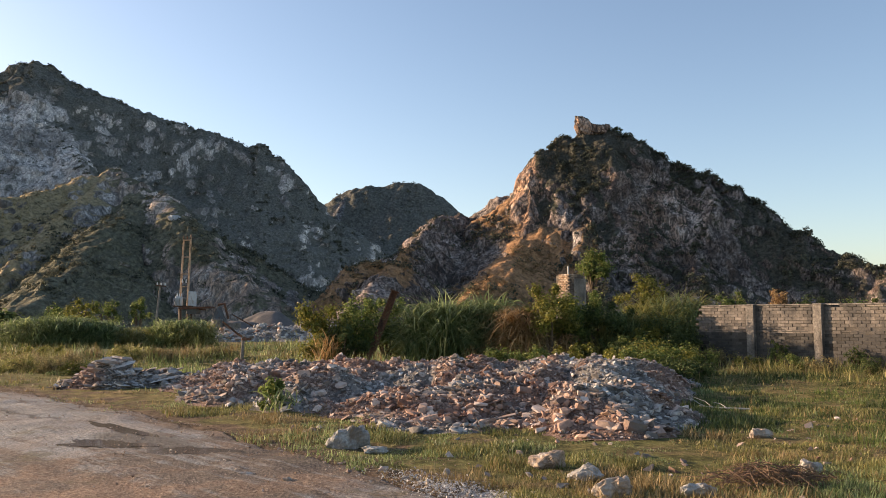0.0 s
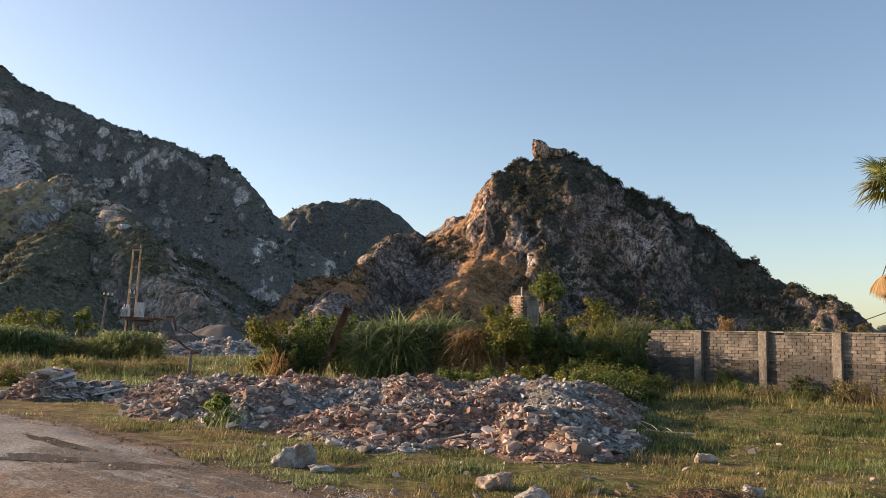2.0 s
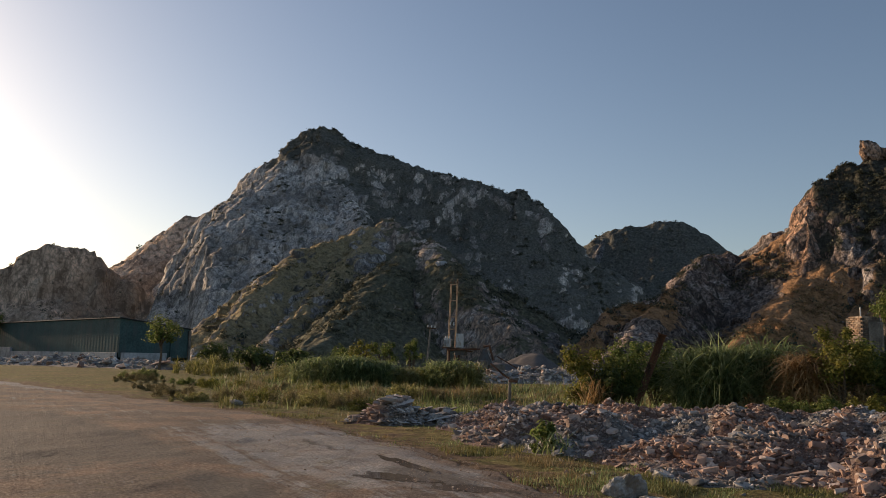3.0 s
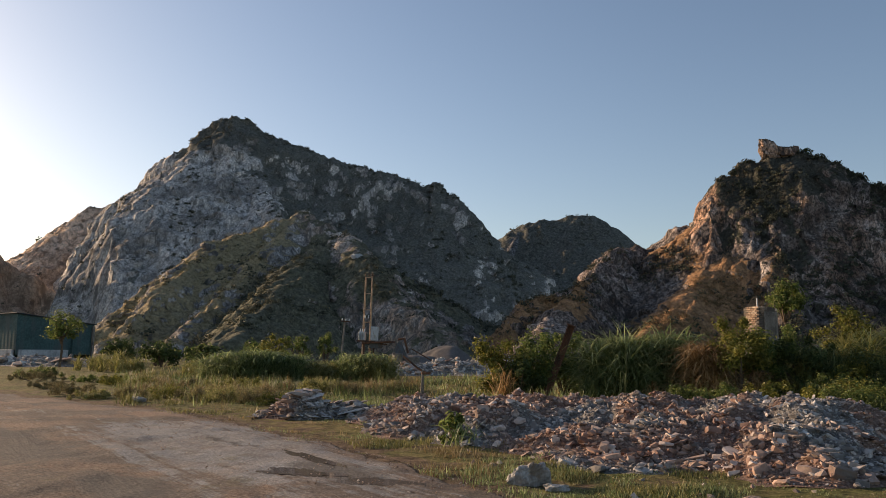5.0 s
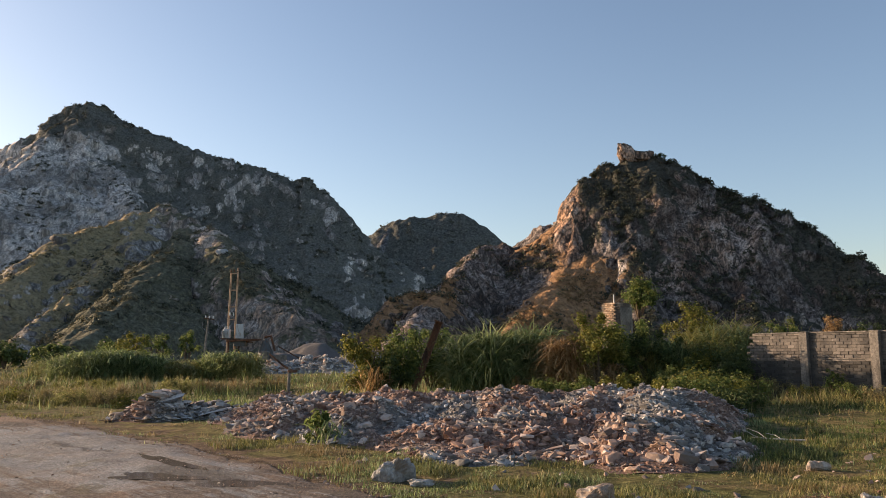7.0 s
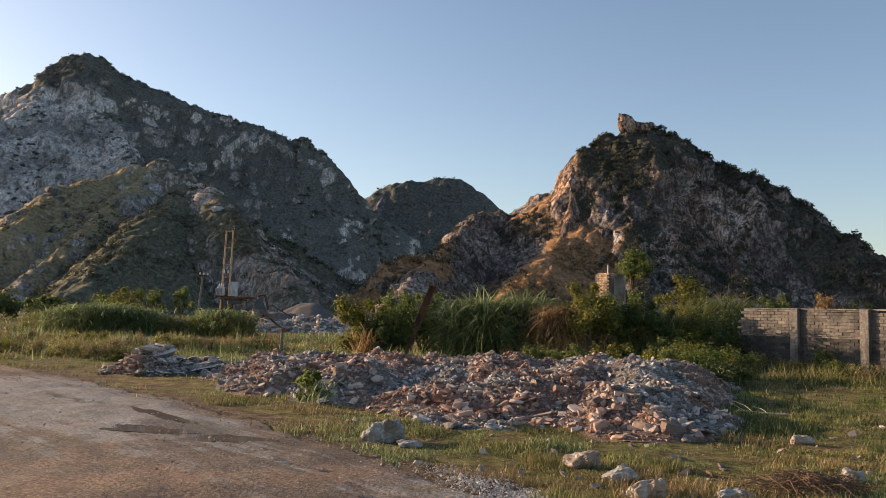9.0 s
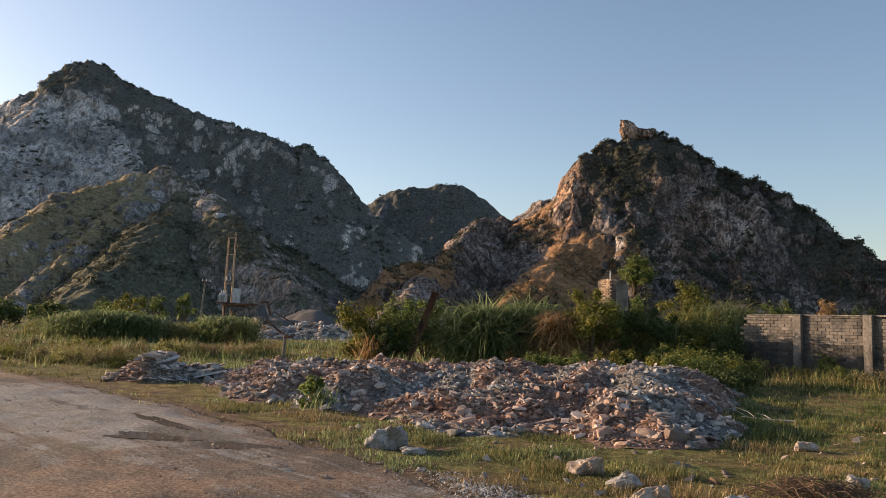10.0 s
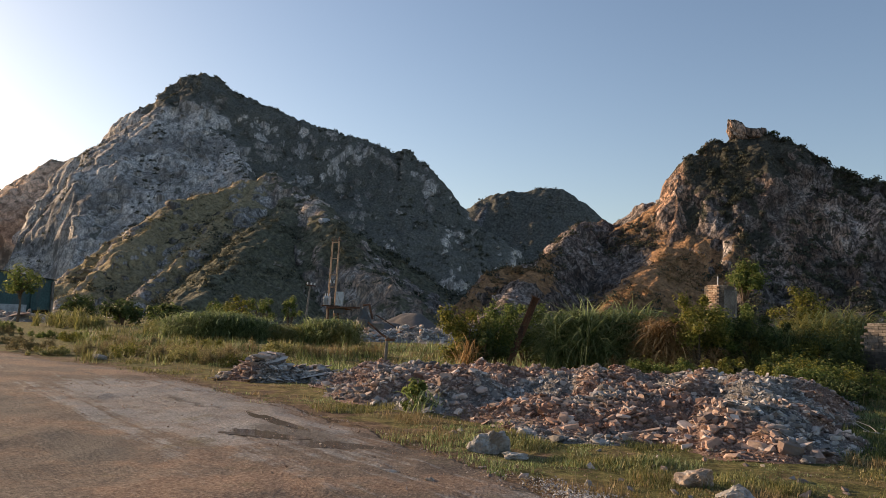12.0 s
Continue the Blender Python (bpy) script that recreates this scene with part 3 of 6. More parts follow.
def hill(name, label, material, ridges, bounds, step, rough, warp, seed, shrubs=0, shrub_size=1.0, shrub_mats=(None,), category="hill", lift=0.0, soft=2.0, cap=1e9, side=None, spots=(), cliff=None, ribs=1.0, crest=0, crest_x=(-1e9, 1e9)):
    """A karst hill from crest lines. ridges: (points, steep, width, gentle, dry, bare, growth)."""
    x0, x1, y0, y1 = bounds
    xs, ys = np.arange(x0, x1, step), np.arange(y0, y1, step)
    X, Y = np.meshgrid(xs, ys)
    fade = smooth(0, 6 * rough + 6, np.min([ridge_height(X, Y, r[0], 0, 1, 0)[1] for r in ridges], axis=0))
    WX = X + warp * fbm(X / (9 * warp), Y / (9 * warp), 4, seed) * (0.4 + 0.6 * fade)
    WY = Y + warp * fbm(X / (9 * warp), Y / (9 * warp), 4, seed + 50) * (0.4 + 0.6 * fade)
    H = np.full(X.shape, -1e9)
    dry, bare, growth, rust = np.zeros(X.shape), np.zeros(X.shape), np.zeros(X.shape), np.zeros(X.shape)
    for line, steep, width, gentle, d_, b_, g_, *more in ridges:
        h, _ = ridge_height(WX, WY, line, steep, width, gentle, soft)
        w = smooth(-2.5, 2.5, h - H)
        dry, bare, growth = dry + (d_ - dry) * w, bare + (b_ - bare) * w, growth + (g_ - growth) * w
        rust = rust + ((more[0] if more else 0.0) - rust) * w
        H = np.maximum(H, h)
    H = H + lift
    if cliff:
        # the rock falls away past this bearing
        bearing, fall = radians(cliff[0]), cliff[1]
        off = -(WX * math.cos(bearing) + WY * math.sin(bearing))
        off = off + 9.0 * fbm(WX / 22 + H / 30, WY / 22 - H / 35, 4, seed + 80)
        H = H - fall * np.clip(off, 0, None)
    masks = {"dry": dry, "bare": bare, "growth": growth, "rust": rust}
    for nm, cx, cy, rx, ry, amount in spots:
        w = np.exp(-((WX - cx) / rx) ** 2 - ((WY - cy) / ry) ** 2)
        masks[nm] += (amount - masks[nm]) * w
    if side:
        # beyond this line over the ground the slope is grown over
        (ax, ay), (bx, by) = side
        s = ((X - ax) * (ay - by) - (Y - ay) * (ax - bx)) / math.hypot(bx - ax, by - ay)
        s = smooth(-6, 16, s + 9 * fbm(X / 30, Y / 30, 4, seed + 70))
        growth, bare = growth + (0.62 - growth) * s, 0.55 + (0.08 - 0.55) * s
    # the top carries more scrub than the flanks
    top = smooth(cap, cap * 1.25, H + cap * 0.06 * fbm(X / 25, Y / 25, 4, seed + 71))
    growth, bare = growth + 0.8 * top, bare * (1 - top)
    # gullies, ledges and broken rock
    crag = ridged(X / (14 * rough), Y / (14 * rough), 5, seed + 7) - 0.5
    H = H + rough * 2.2 * crag * (0.4 + 0.6 * fade) + rough * 1.0 * fbm(X / (2.2 * rough), Y / (2.2 * rough), 4, seed + 9)
    ledge = 3.2 * rough
    q = H / ledge + 0.6 * fbm(X / 30, Y / 30, 3, seed + 12)
    H = H + ledge * 0.16 * (smooth(0.15, 0.85, q - np.floor(q)) - (q - np.floor(q)))
    gy, gx = np.gradient(H, step)
    slope = np.hypot(gx, gy) + 1e-6
    # rock bulges outwards, so that faces break up and overhang in places
    push = rough * 1.1 * fbm(X / (3.5 * rough) + H / (28 * rough), Y / (3.5 * rough) - H / (33 * rough), 5, seed + 20, 0.6) * smooth(0.5, 1.3, slope)
    # ribs and clefts run down the steep faces
    along = X + 0.35 * Y + 2.0 * rough * fbm(X / (6 * rough), H / (7 * rough), 3, seed + 24)
    rib = ridged(along / (5.5 * rough), H / (21 * rough) + 3.1, 4, seed + 22) - 0.45
    block = vnoise(along / (2.4 * rough), H / (3.6 * rough), seed + 26) - 0.5
    push = push + ribs * rough * (2.6 * rib + 1.3 * block) * smooth(0.55, 1.2, slope) * smooth(0.0, 3.0 * rough, np.min([ridge_height(X, Y, r[0], 0, 1, 0)[1] for r in ridges], axis=0))
    # shrubs darken clefts and bare rock pales ribs, painting relief that flat light hides
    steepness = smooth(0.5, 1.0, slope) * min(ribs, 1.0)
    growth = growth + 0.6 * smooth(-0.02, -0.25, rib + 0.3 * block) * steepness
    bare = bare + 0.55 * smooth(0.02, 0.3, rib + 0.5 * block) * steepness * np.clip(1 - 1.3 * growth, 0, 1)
    PX, PY = X - gx / slope * push, Y - gy / slope * push
    verts = np.stack([PX.ravel(), PY.ravel(), H.ravel()], 1)
    h, w = X.shape
    i = (np.arange(h - 1)[:, None] * w + np.arange(w - 1)[None, :]).ravel()
    F = np.stack([i, i + 1, i + 1 + w, i + w], 1)
    F = F[(H.ravel()[F] > -1.5).all(axis=1)]
    used = np.unique(F)
    remap = np.full(len(verts), -1)
    remap[used] = np.arange(len(used))
    me = mesh_of(name, verts[used], remap[F], material, True)
    for nm, val in (("dry", dry), ("bare", bare), ("growth", growth), ("rust", rust)):
        at = me.attributes.new(nm, "FLOAT", "POINT")
        at.data.foreach_set("value", np.clip(val.ravel()[used], 0, 1).astype(np.float32))
    ob = tagged(new(name, me), label, category)
    # shrubs that cling to the less steep ledges
    if shrubs:
        rng = np.random.RandomState(seed)
        weight = (0.15 + np.clip(1.5 - slope, 0, 1.2) + growth) * (H > 1.0) * (1 - 0.7 * bare) * smooth(-0.25, 0.35, fbm(X / 12, Y / 12, 3, seed + 30))
        p = weight.ravel() / weight.sum()
        for kind, share in ((0, 1.0), (1, 1.0)):
            m = shrub_mats[kind] if kind < len(shrub_mats) else None
            if m is None:
                continue
            pk = p * (1 - dry.ravel() * 0.95 if kind == 0 else dry.ravel() ** 1.5 + 0.002)
            pk = pk / pk.sum()
            n = int(shrubs * (1.0 if kind == 0 else 1.2))
            pick = rng.choice(len(p), n, p=pk)
            base = np.stack([PX.ravel()[pick], PY.ravel()[pick], H.ravel()[pick]], 1)
            size = shrub_size * rng.uniform(0.5, 1.0, n) ** 1.5 * np.where(rng.rand(n) < 0.06, 1.8, 1.0)
            v, fcs = leaf_cloud(base, size if kind == 0 else size * 0.5, 17 if kind == 0 else 10, 0.48, rng)
            me2 = mesh_of("slope_shrubs", v, fcs, m)
            tagged(new("slope_shrubs" if kind == 0 else "slope_grass", me2), "low dark shrubs clinging to the rocky slope" if kind == 0 else "dry russet grass tufts on the slope", "shrubs", kind="stuff")
    # bushes that break the skyline
    if crest:
        rng = np.random.RandomState(seed + 5)
        near = np.min([ridge_height(X, Y, r[0], 0, 1, 0)[1] for r in ridges], axis=0)
        weight = np.exp(-(near / (1.6 * rough + step)) ** 2) * (H > 3.0) * (X > crest_x[0]) * (X < crest_x[1]) * smooth(-0.3, 0.3, fbm(X / 7, Y / 7, 3, seed + 33))
        pick = rng.choice(weight.size, crest, p=weight.ravel() / weight.sum())
        base = np.stack([PX.ravel()[pick], PY.ravel()[pick], H.ravel()[pick] - 0.2 * shrub_size], 1)
        v, fcs = leaf_cloud(base, shrub_size * rng.uniform(0.55, 1.15, crest), 60, 0.42, rng)
        tagged(new("crest_shrubs", mesh_of("crest_shrubs", v, fcs, M_SHRUB)), "dark shrubs along the hill's skyline", "shrubs", kind="stuff")
    return ob


def leaf_cloud(base, size, per, leaf, rng):
    """Small ragged tufts: for each base a handful of bent leaf clumps."""
    n = len(base)
    d = rng.normal(size=(n, per, 3))
    d /= np.linalg.norm(d, axis=2, keepdims=True)
    d[:, :, 2] = np.abs(d[:, :, 2]) * 0.9
    c = base[:, None, :] + d * (size[:, None, None] * rng.uniform(0.25, 1.0, (n, per, 1)))
    return leaf_quads(c.reshape(-1, 3), d.reshape(-1, 3), np.repeat(size, per) * leaf * rng.uniform(0.5, 1.2, n * per), rng, 0.8)


def leaf_quads(c, out, length, rng, wide=0.5):
    """Diamond leaves, folded along the middle, at centres c that face roughly outwards."""
    n = len(c)
    nrm = out + rng.normal(size=(n, 3)) * 0.55
    nrm /= np.linalg.norm(nrm, axis=1, keepdims=True) + 1e-9
    a = np.cross(nrm, rng.normal(size=(n, 3)))
    a /= np.linalg.norm(a, axis=1, keepdims=True) + 1e-9
    b = np.cross(nrm, a)
    L, W = length[:, None] * 0.5, length[:, None] * 0.5 * wide
    v = np.stack([c - a * L, c + b * W + nrm * W * 0.35, c + a * L - nrm * L * 0.3, c - b * W + nrm * W * 0.35], 1).reshape(-1, 3)
    k = np.arange(n) * 4
    return v, np.concatenate([np.stack([k, k + 1, k + 2], 1), np.stack([k, k + 2, k + 3], 1)])


RIGHT = [
    # crest from the cliff edge over the summit down to the tail
    (((25.0, 224.7, 44.0), (27.0, 226.0, 47.6)), 2.3, 9, 0.85, 0.0, 0.3, 0.0, 1.0),
    (((28.0, 226.4, 49.0), (33.4, 227.6, 52.3), (40.2, 228.5, 54.5)), 2.0, 9, 0.85, 0.35, 0.0, 0.5),
    (((40.2, 228.5, 54.5), (46, 227.5, 55.5), (51.5, 226.2, 53.5), (59.0, 224.4, 49.0), (64.3, 220.8, 43.4), (70.8, 216.7, 40.8), (77.0, 212.5, 36.6), (81.2, 208.8, 32.0), (84.0, 203.4, 26.3), (88.4, 197.2, 21.5), (93.2, 190.5, 16.9), (96.7, 182.3, 13.0), (99.7, 173.6, 9.8), (101.8, 165.5, 4.4)), 1.3, 26, 0.8, 0.0, 0.05, 0.3),
    # saddle and the lower rocky spur
    (((22.9, 226.8, 36.5), (19.2, 231.2, 36.8), (15.8, 235.5, 33.9), (9.2, 239.8, 31.2), (2.6, 232.0, 31.0), (-2.5, 222.0, 28.3), (-7.1, 204.9, 19.5), (-12.3, 184.6, 12.4), (-15.2, 149.2, 3.2)), 1.1, 10, 0.7, 0.2, 0.6, 0.0, 0.15),
    # low knoll beside the quarry mouth
    (((-11.3, 189.7, 13.8), (-18.0, 189.1, 14.0), (-22.8, 186.6, 12.5), (-25.3, 182.3, 8.9)), 1.3, 8, 0.8, 0.7, 0.2, 0.4, 0.3),
    # grassy spur under the sunlit cliff
    (((23.5, 222.8, 36.0), (21.2, 207.0, 22.6), (14.4, 181.6, 12.0), (5.8, 150.0, 4.6)), 0.7, 15, 0.65, 0.9, 0.0, 0.75, 0.15),
    # buttresses that face the camera
    (((24.8, 223.6, 44.0), (24.0, 217.0, 37.0), (23.0, 209.5, 27.0)), 2.6, 5, 1.1, 0.0, 0.3, 0.0, 1.0),
    (((38.7, 226.2, 49.0), (38.1, 210.2, 31.5), (36.2, 186.3, 13.4), (33.3, 160.5, 3.5)), 1.2, 14, 0.8, 0.3, 0.1, 0.4),
    (((68.8, 214.7, 33.0), (62.3, 196.5, 17.0), (56.8, 173.0, 6.0)), 1.0, 12, 0.8, 0.05, 0.25, 0.0, 0.12),
]
hill("limestone_hill", "steep limestone hill with dark shrubs and a sunlit orange cliff", M_HILL, RIGHT, (-62, 165, 128, 300), 0.55, 1.15, 3.0, 11, 4200, 1.4, (M_SHRUB, M_DRYSHRUB), lift=0.9, crest=420, crest_x=(27, 120),
     spots=(("rust", 24.3, 216, 3.6, 11, 1.0), ("growth", 24.3, 216, 3.6, 9, 0.0), ("dry", 24.0, 190, 10, 16, 0.95), ("rust", 50, 198, 9, 10, 0.3), ("bare", 60, 203, 9, 8, 0.5), ("bare", 47, 190, 5, 6, 0.7), ("bare", 3, 207, 6, 7, 0.6), ("growth", 45, 219, 14, 7, 0.8), ("bare", 42, 178, 16, 10, 0.5), ("bare", 72, 190, 14, 10, 0.4), ("bare", -2, 190, 9, 18, 0.85), ("bare", 8, 202, 8, 12, 0.85), ("dry", -13, 190, 7, 18, 1.0), ("growth", -13, 190, 7, 18, 0.9), ("bare", -13, 190, 7, 18, 0.0), ("rust", 56, 205, 10, 9, 0.45), ("bare", 52, 208, 7, 7, 0.7), ("bare", 66, 204, 6, 6, 0.6), ("bare", 44.5, 194, 3.5, 6, 0.85), ("bare", 33, 205, 3, 7, 0.5), ("growth", 84, 195, 9, 14, 0.7), ("growth", 38, 222, 10, 8, 0.8)))

LEFT = [
    # crest, first the rocky flank, then the scrubby one
    (((-389, 575, 121.0), (-375, 569, 141.0), (-360, 564, 153.5), (-340, 559, 160.0), (-323, 560, 175.0), (-311, 561, 182.5), (-299, 563, 186.0)), 2.2, 40, 1.5, 0.0, 0.55, 0.0),
    (((-299, 563, 186.0), (-291, 564, 185.5), (-283, 566, 182.1), (-261, 569, 168.5), (-232, 570, 156.3), (-193, 566, 142.7), (-169, 563, 135.2), (-144, 560, 126.5), (-137, 558, 121.3), (-129, 555, 123.7), (-116, 550, 114.5), (-107, 543, 99.0), (-86, 529, 73.0), (-73, 514, 55.0), (-60, 490, 34.0), (-44, 462, 11.8)), 1.2, 40, 0.8, 0.0, 0.0, 0.6),
    # buttresses of the face
    (((-367, 555, 124.7), (-346, 505, 80.5), (-328, 455, 43.1), (-315, 401, 7.4)), 2.2, 40, 1.7, 0.0, 0.7, 0.0),
    (((-314, 544, 134.9), (-299, 510, 94.1), (-272, 462, 56.7), (-248, 408, 19.3)), 1.6, 40, 1.4, 0.0, 0.7, 0.0),
    (((-255, 520, 124.7), (-224, 484, 100.9), (-190, 434, 73.7)), 1.0, 24, 0.85, 0.1, 0.55, 0.0),
    (((-129, 551, 111.1), (-116, 510, 70.3), (-105, 469, 32.9)), 1.5, 17, 0.9, 0.0, 0.1, 0.2),
]
hill("limestone_mountain", "broad grey limestone mountain with bare cliffs and scrubby flank", M_MOUNT, LEFT, (-560, 20, 330, 760), 1.6, 2.3, 5.5, 23, 2200, 2.0, (M_SHRUB,), "mountain", 0.3, 5.0, 138.0, ((-303, 575), (-170, 420)), ribs=1.3, crest=420, crest_x=(-345, 0), cliff=(34.9, 1.4))

SPUR = [
    # a spur in front of the mountain, with a grassy back and a quarried foot
    (((-98.2, 235.3, 45.4), (-106.2, 220.8, 38.4), (-110.6, 207.4, 32.3), (-111.2, 184.0, 18.6), (-106.5, 157.4, 5.4)), 0.95, 10, 0.75, 0.8, 0.05, 0.42),
    (((-97.5, 230, 42.0), (-97.0, 206, 29.5), (-93.0, 176, 14.0), (-90.0, 150, 3.6)), 0.9, 10, 0.7, 0.6, 0.1, 0.25),
    (((-98.2, 235.3, 45.4), (-85.1, 224.4, 37.6), (-73.7, 212.6, 33.0), (-62.9, 195.1, 24.8), (-49.0, 173.2, 13.0), (-34.3, 156.3, 4.9)), 1.0, 9, 0.8, 0.2, 0.05, 0.3, 0.35),
    (((-83.5, 225.0, 37.0), (-81.3, 195.8, 25.4), (-74.9, 165.9, 14.0), (-67.7, 133.8, 4.2)), 0.75, 14, 0.6, 0.15, 0.0, 0.75),
    (((-98.2, 235.3, 45.0), (-118, 262, 46.0), (-140, 300, 48)), 1.0, 12, 0.8, 0.1, 0.5, 0.0),
]
hill("rocky_spur", "rocky spur with yellow grass along its back and a quarried foot", M_SPUR, SPUR, (-200, 0, 120, 345), 0.62, 1.2, 3.0, 29, 2600, 1.3, (M_SHRUB, M_STRAWSHRUB), "hill", 0.8, 3.0, ribs=0.8,
     spots=(("rust", -42, 165, 13, 12, 0.85), ("rust", -56, 184, 9, 9, 0.6), ("growth", -42, 163, 12, 9, 0.0), ("rust", -97, 232, 7, 7, 0.7), ("growth", -76, 180, 12, 22, 0.85), ("dry", -107, 200, 7, 34, 0.9), ("growth", -107, 200, 7, 34, 0.6)))

MID = [(((-107.5, 640, 70), (-95.8, 640, 86.0), (-78.2, 640, 102), (-61.1, 640, 105.5), (-49.8, 640, 104), (-36.1, 640, 108.8), (-21.1, 640, 107.5), (-5.5, 640, 97.8), (5.0, 640, 84.5), (24.6, 642, 70), (60, 660, 50)), 0.9, 26, 0.8, 0.0, 0.0, 0.6),
       (((-21, 640, 106), (-10, 600, 70), (-6, 565, 40)), 1.2, 18, 0.8, 0.0, 0.7, 0.0, 0.2),
       (((-78, 640, 101), (-86, 590, 66), (-92, 540, 34)), 1.0, 18, 0.7, 0.0, 0.2, 0.4)]
hill("wooded_hill", "rounded wooded hill far behind the quarry", M_FAR, MID, (-230, 200, 480, 800), 2.0, 1.4, 6.0, 37, 1500, 2.2, (M_SHRUB,), lift=3.0)
BACK = [(((-586, 578, 32.9), (-528, 600, 77.1), (-502, 622, 104.3), (-488, 622, 117.9), (-467, 628, 133.2), (-438, 633, 126.4), (-408, 646, 114.5)), 1.2, 16, 0.8, 0.2, 0.8, 0.0)]
hill("quarried_hill", "bare ochre quarried hill with painted warm haze, behind the mountain", M_PALE, BACK, (-720, -300, 440, 800), 2.6, 2.2, 5.0, 41, 400, 2.5, (M_SHRUB,))
MESA = [(((-640, 300, 40), (-560, 350, 46), (-484.9, 386.3, 44), (-472.7, 401.2, 51), (-451.1, 425.3, 58.5), (-449.0, 427.5, 69.5), (-434.2, 442.6, 76.0), (-417.5, 458.4, 71.5), (-409.7, 465.3, 60), (-380, 480, 40)), 2.2, 18, 0.7, 0.2, 0.6, 0.0)]
hill("rock_mesa", "flat-topped bare rock hill in the distance", M_PALE, MESA, (-760, -280, 220, 620), 2.4, 2.0, 4.0, 43, 300, 2.5, (M_SHRUB,), lift=3.0)
FAR1 = [(((440, 790, 10), (455.1, 776.5, 20), (463.9, 771.2, 26.5), (470.2, 767.4, 19), (485, 760, 6)), 1.0, 14, 0.8, 0, 0, 0.5)]
hill("small_far_hill", "small pale hill on the horizon", M_FAR, FAR1, (390, 540, 700, 850), 2.4, 1.6, 4.0, 47, 150, 2.5, (M_SHRUB,))
FAR2 = [(((258, 430, 4), (262.3, 425.7, 9), (267.2, 422.6, 16), (272, 420.0, 19), (285, 412, 24), (310, 400, 20), (340, 390, 6)), 1.1, 12, 0.8, 0, 0.1, 0.4)]
hill("low_far_hill", "low dark rocky hill beyond the wall", M_FAR, FAR2, (215, 400, 330, 500), 1.8, 1.5, 4.0, 53, 200, 2.2, (M_SHRUB,))


def crag(x, y, z, lx, ly, h, seed, fall=0.0):
    """A leaning block of bare rock on the summit."""
    rng = np.random.RandomState(seed)
    bm = bmesh.new()
    bmesh.ops.create_icosphere(bm, subdivisions=5, radius=1.0)
    co = np.array([q.co for q in bm.verts])
    d = 1 + 0.22 * fbm(co[:, 0] * 2 + co[:, 2], co[:, 1] * 2 - co[:, 2] * 1.3, 5, seed) - 0.15 * ridged(co[:, 0] * 3 + 4, co[:, 2] * 1.4 + co[:, 1] * 2, 3, seed + 3)
    for q, k in zip(bm.verts, d):
        c = q.co
        sq = max(abs(c.x), abs(c.y), abs(c.z)) ** 0.3
        u = c.x / sq * lx * k
        q.co = Vector((u - 0.14 * c.z * lx, c.y / sq * ly * k, c.z / sq * h * k - fall * max(u + 0.6 * lx, 0) * (0.5 + 0.5 * c.z)))
    me = mesh_from("summit_crag", bm, M_HILL, True)
    for nm in ("dry", "bare", "growth", "rust"):
        at = me.attributes.new(nm, "FLOAT", "POINT")
        at.data.foreach_set("value", np.full(len(me.vertices), 0.05 if nm == "bare" else 0.45 if nm == "rust" else 0.0, dtype=np.float32))
    ob = new("summit_crag", me)
    ob.matrix_world = pose(x, y, z)
    return tagged(ob, "weathered crag of bare rock on the hill's summit", "rock")


crag(41.4, 228.0, 57.4, 3.0, 2.4, 3.4, 5, 0.5)
crag(44.6, 227.8, 56.4, 2.6, 2.0, 1.9, 8, 0.2)
crag(47.4, 227.4, 56.0, 1.3, 1.5, 1.9, 6)


# ---- plants ----
def strips(base, way, length, width, droop, rng, segs=5):
    """Arching blades: base points, first directions, lengths, widths, and how far each droops."""
    n = len(base)
    t = np.linspace(0, 1, segs + 1)
    flat = way.copy()
    flat[:, 2] = 0
    flat /= np.linalg.norm(flat, axis=1, keepdims=True) + 1e-9
    side = np.cross(flat, np.array([0, 0, 1.0]))
    side = side + rng.normal(size=(n, 3)) * 0.25
    side /= np.linalg.norm(side, axis=1, keepdims=True) + 1e-9
    p = base[:, None, :] + way[:, None, :] * (length[:, None] * t)[:, :, None]
    p = p + flat[:, None, :] * (length[:, None] * droop[:, None] * 0.55 * t ** 2)[:, :, None]
    p[:, :, 2] -= length[:, None] * droop[:, None] * t ** 2.4
    w = width[:, None] * (1 - t ** 1.6)[None, :] + 0.0008
    a, b = p - side[:, None, :] * w[:, :, None] * 0.5, p + side[:, None, :] * w[:, :, None] * 0.5
    v = np.stack([a, b], 2).reshape(-1, 3)
    k = np.arange(n)[:, None] * (segs + 1) * 2 + np.arange(segs)[None, :] * 2
    k = k.ravel()
    return v, np.stack([k, k + 1, k + 3, k + 2], 1)


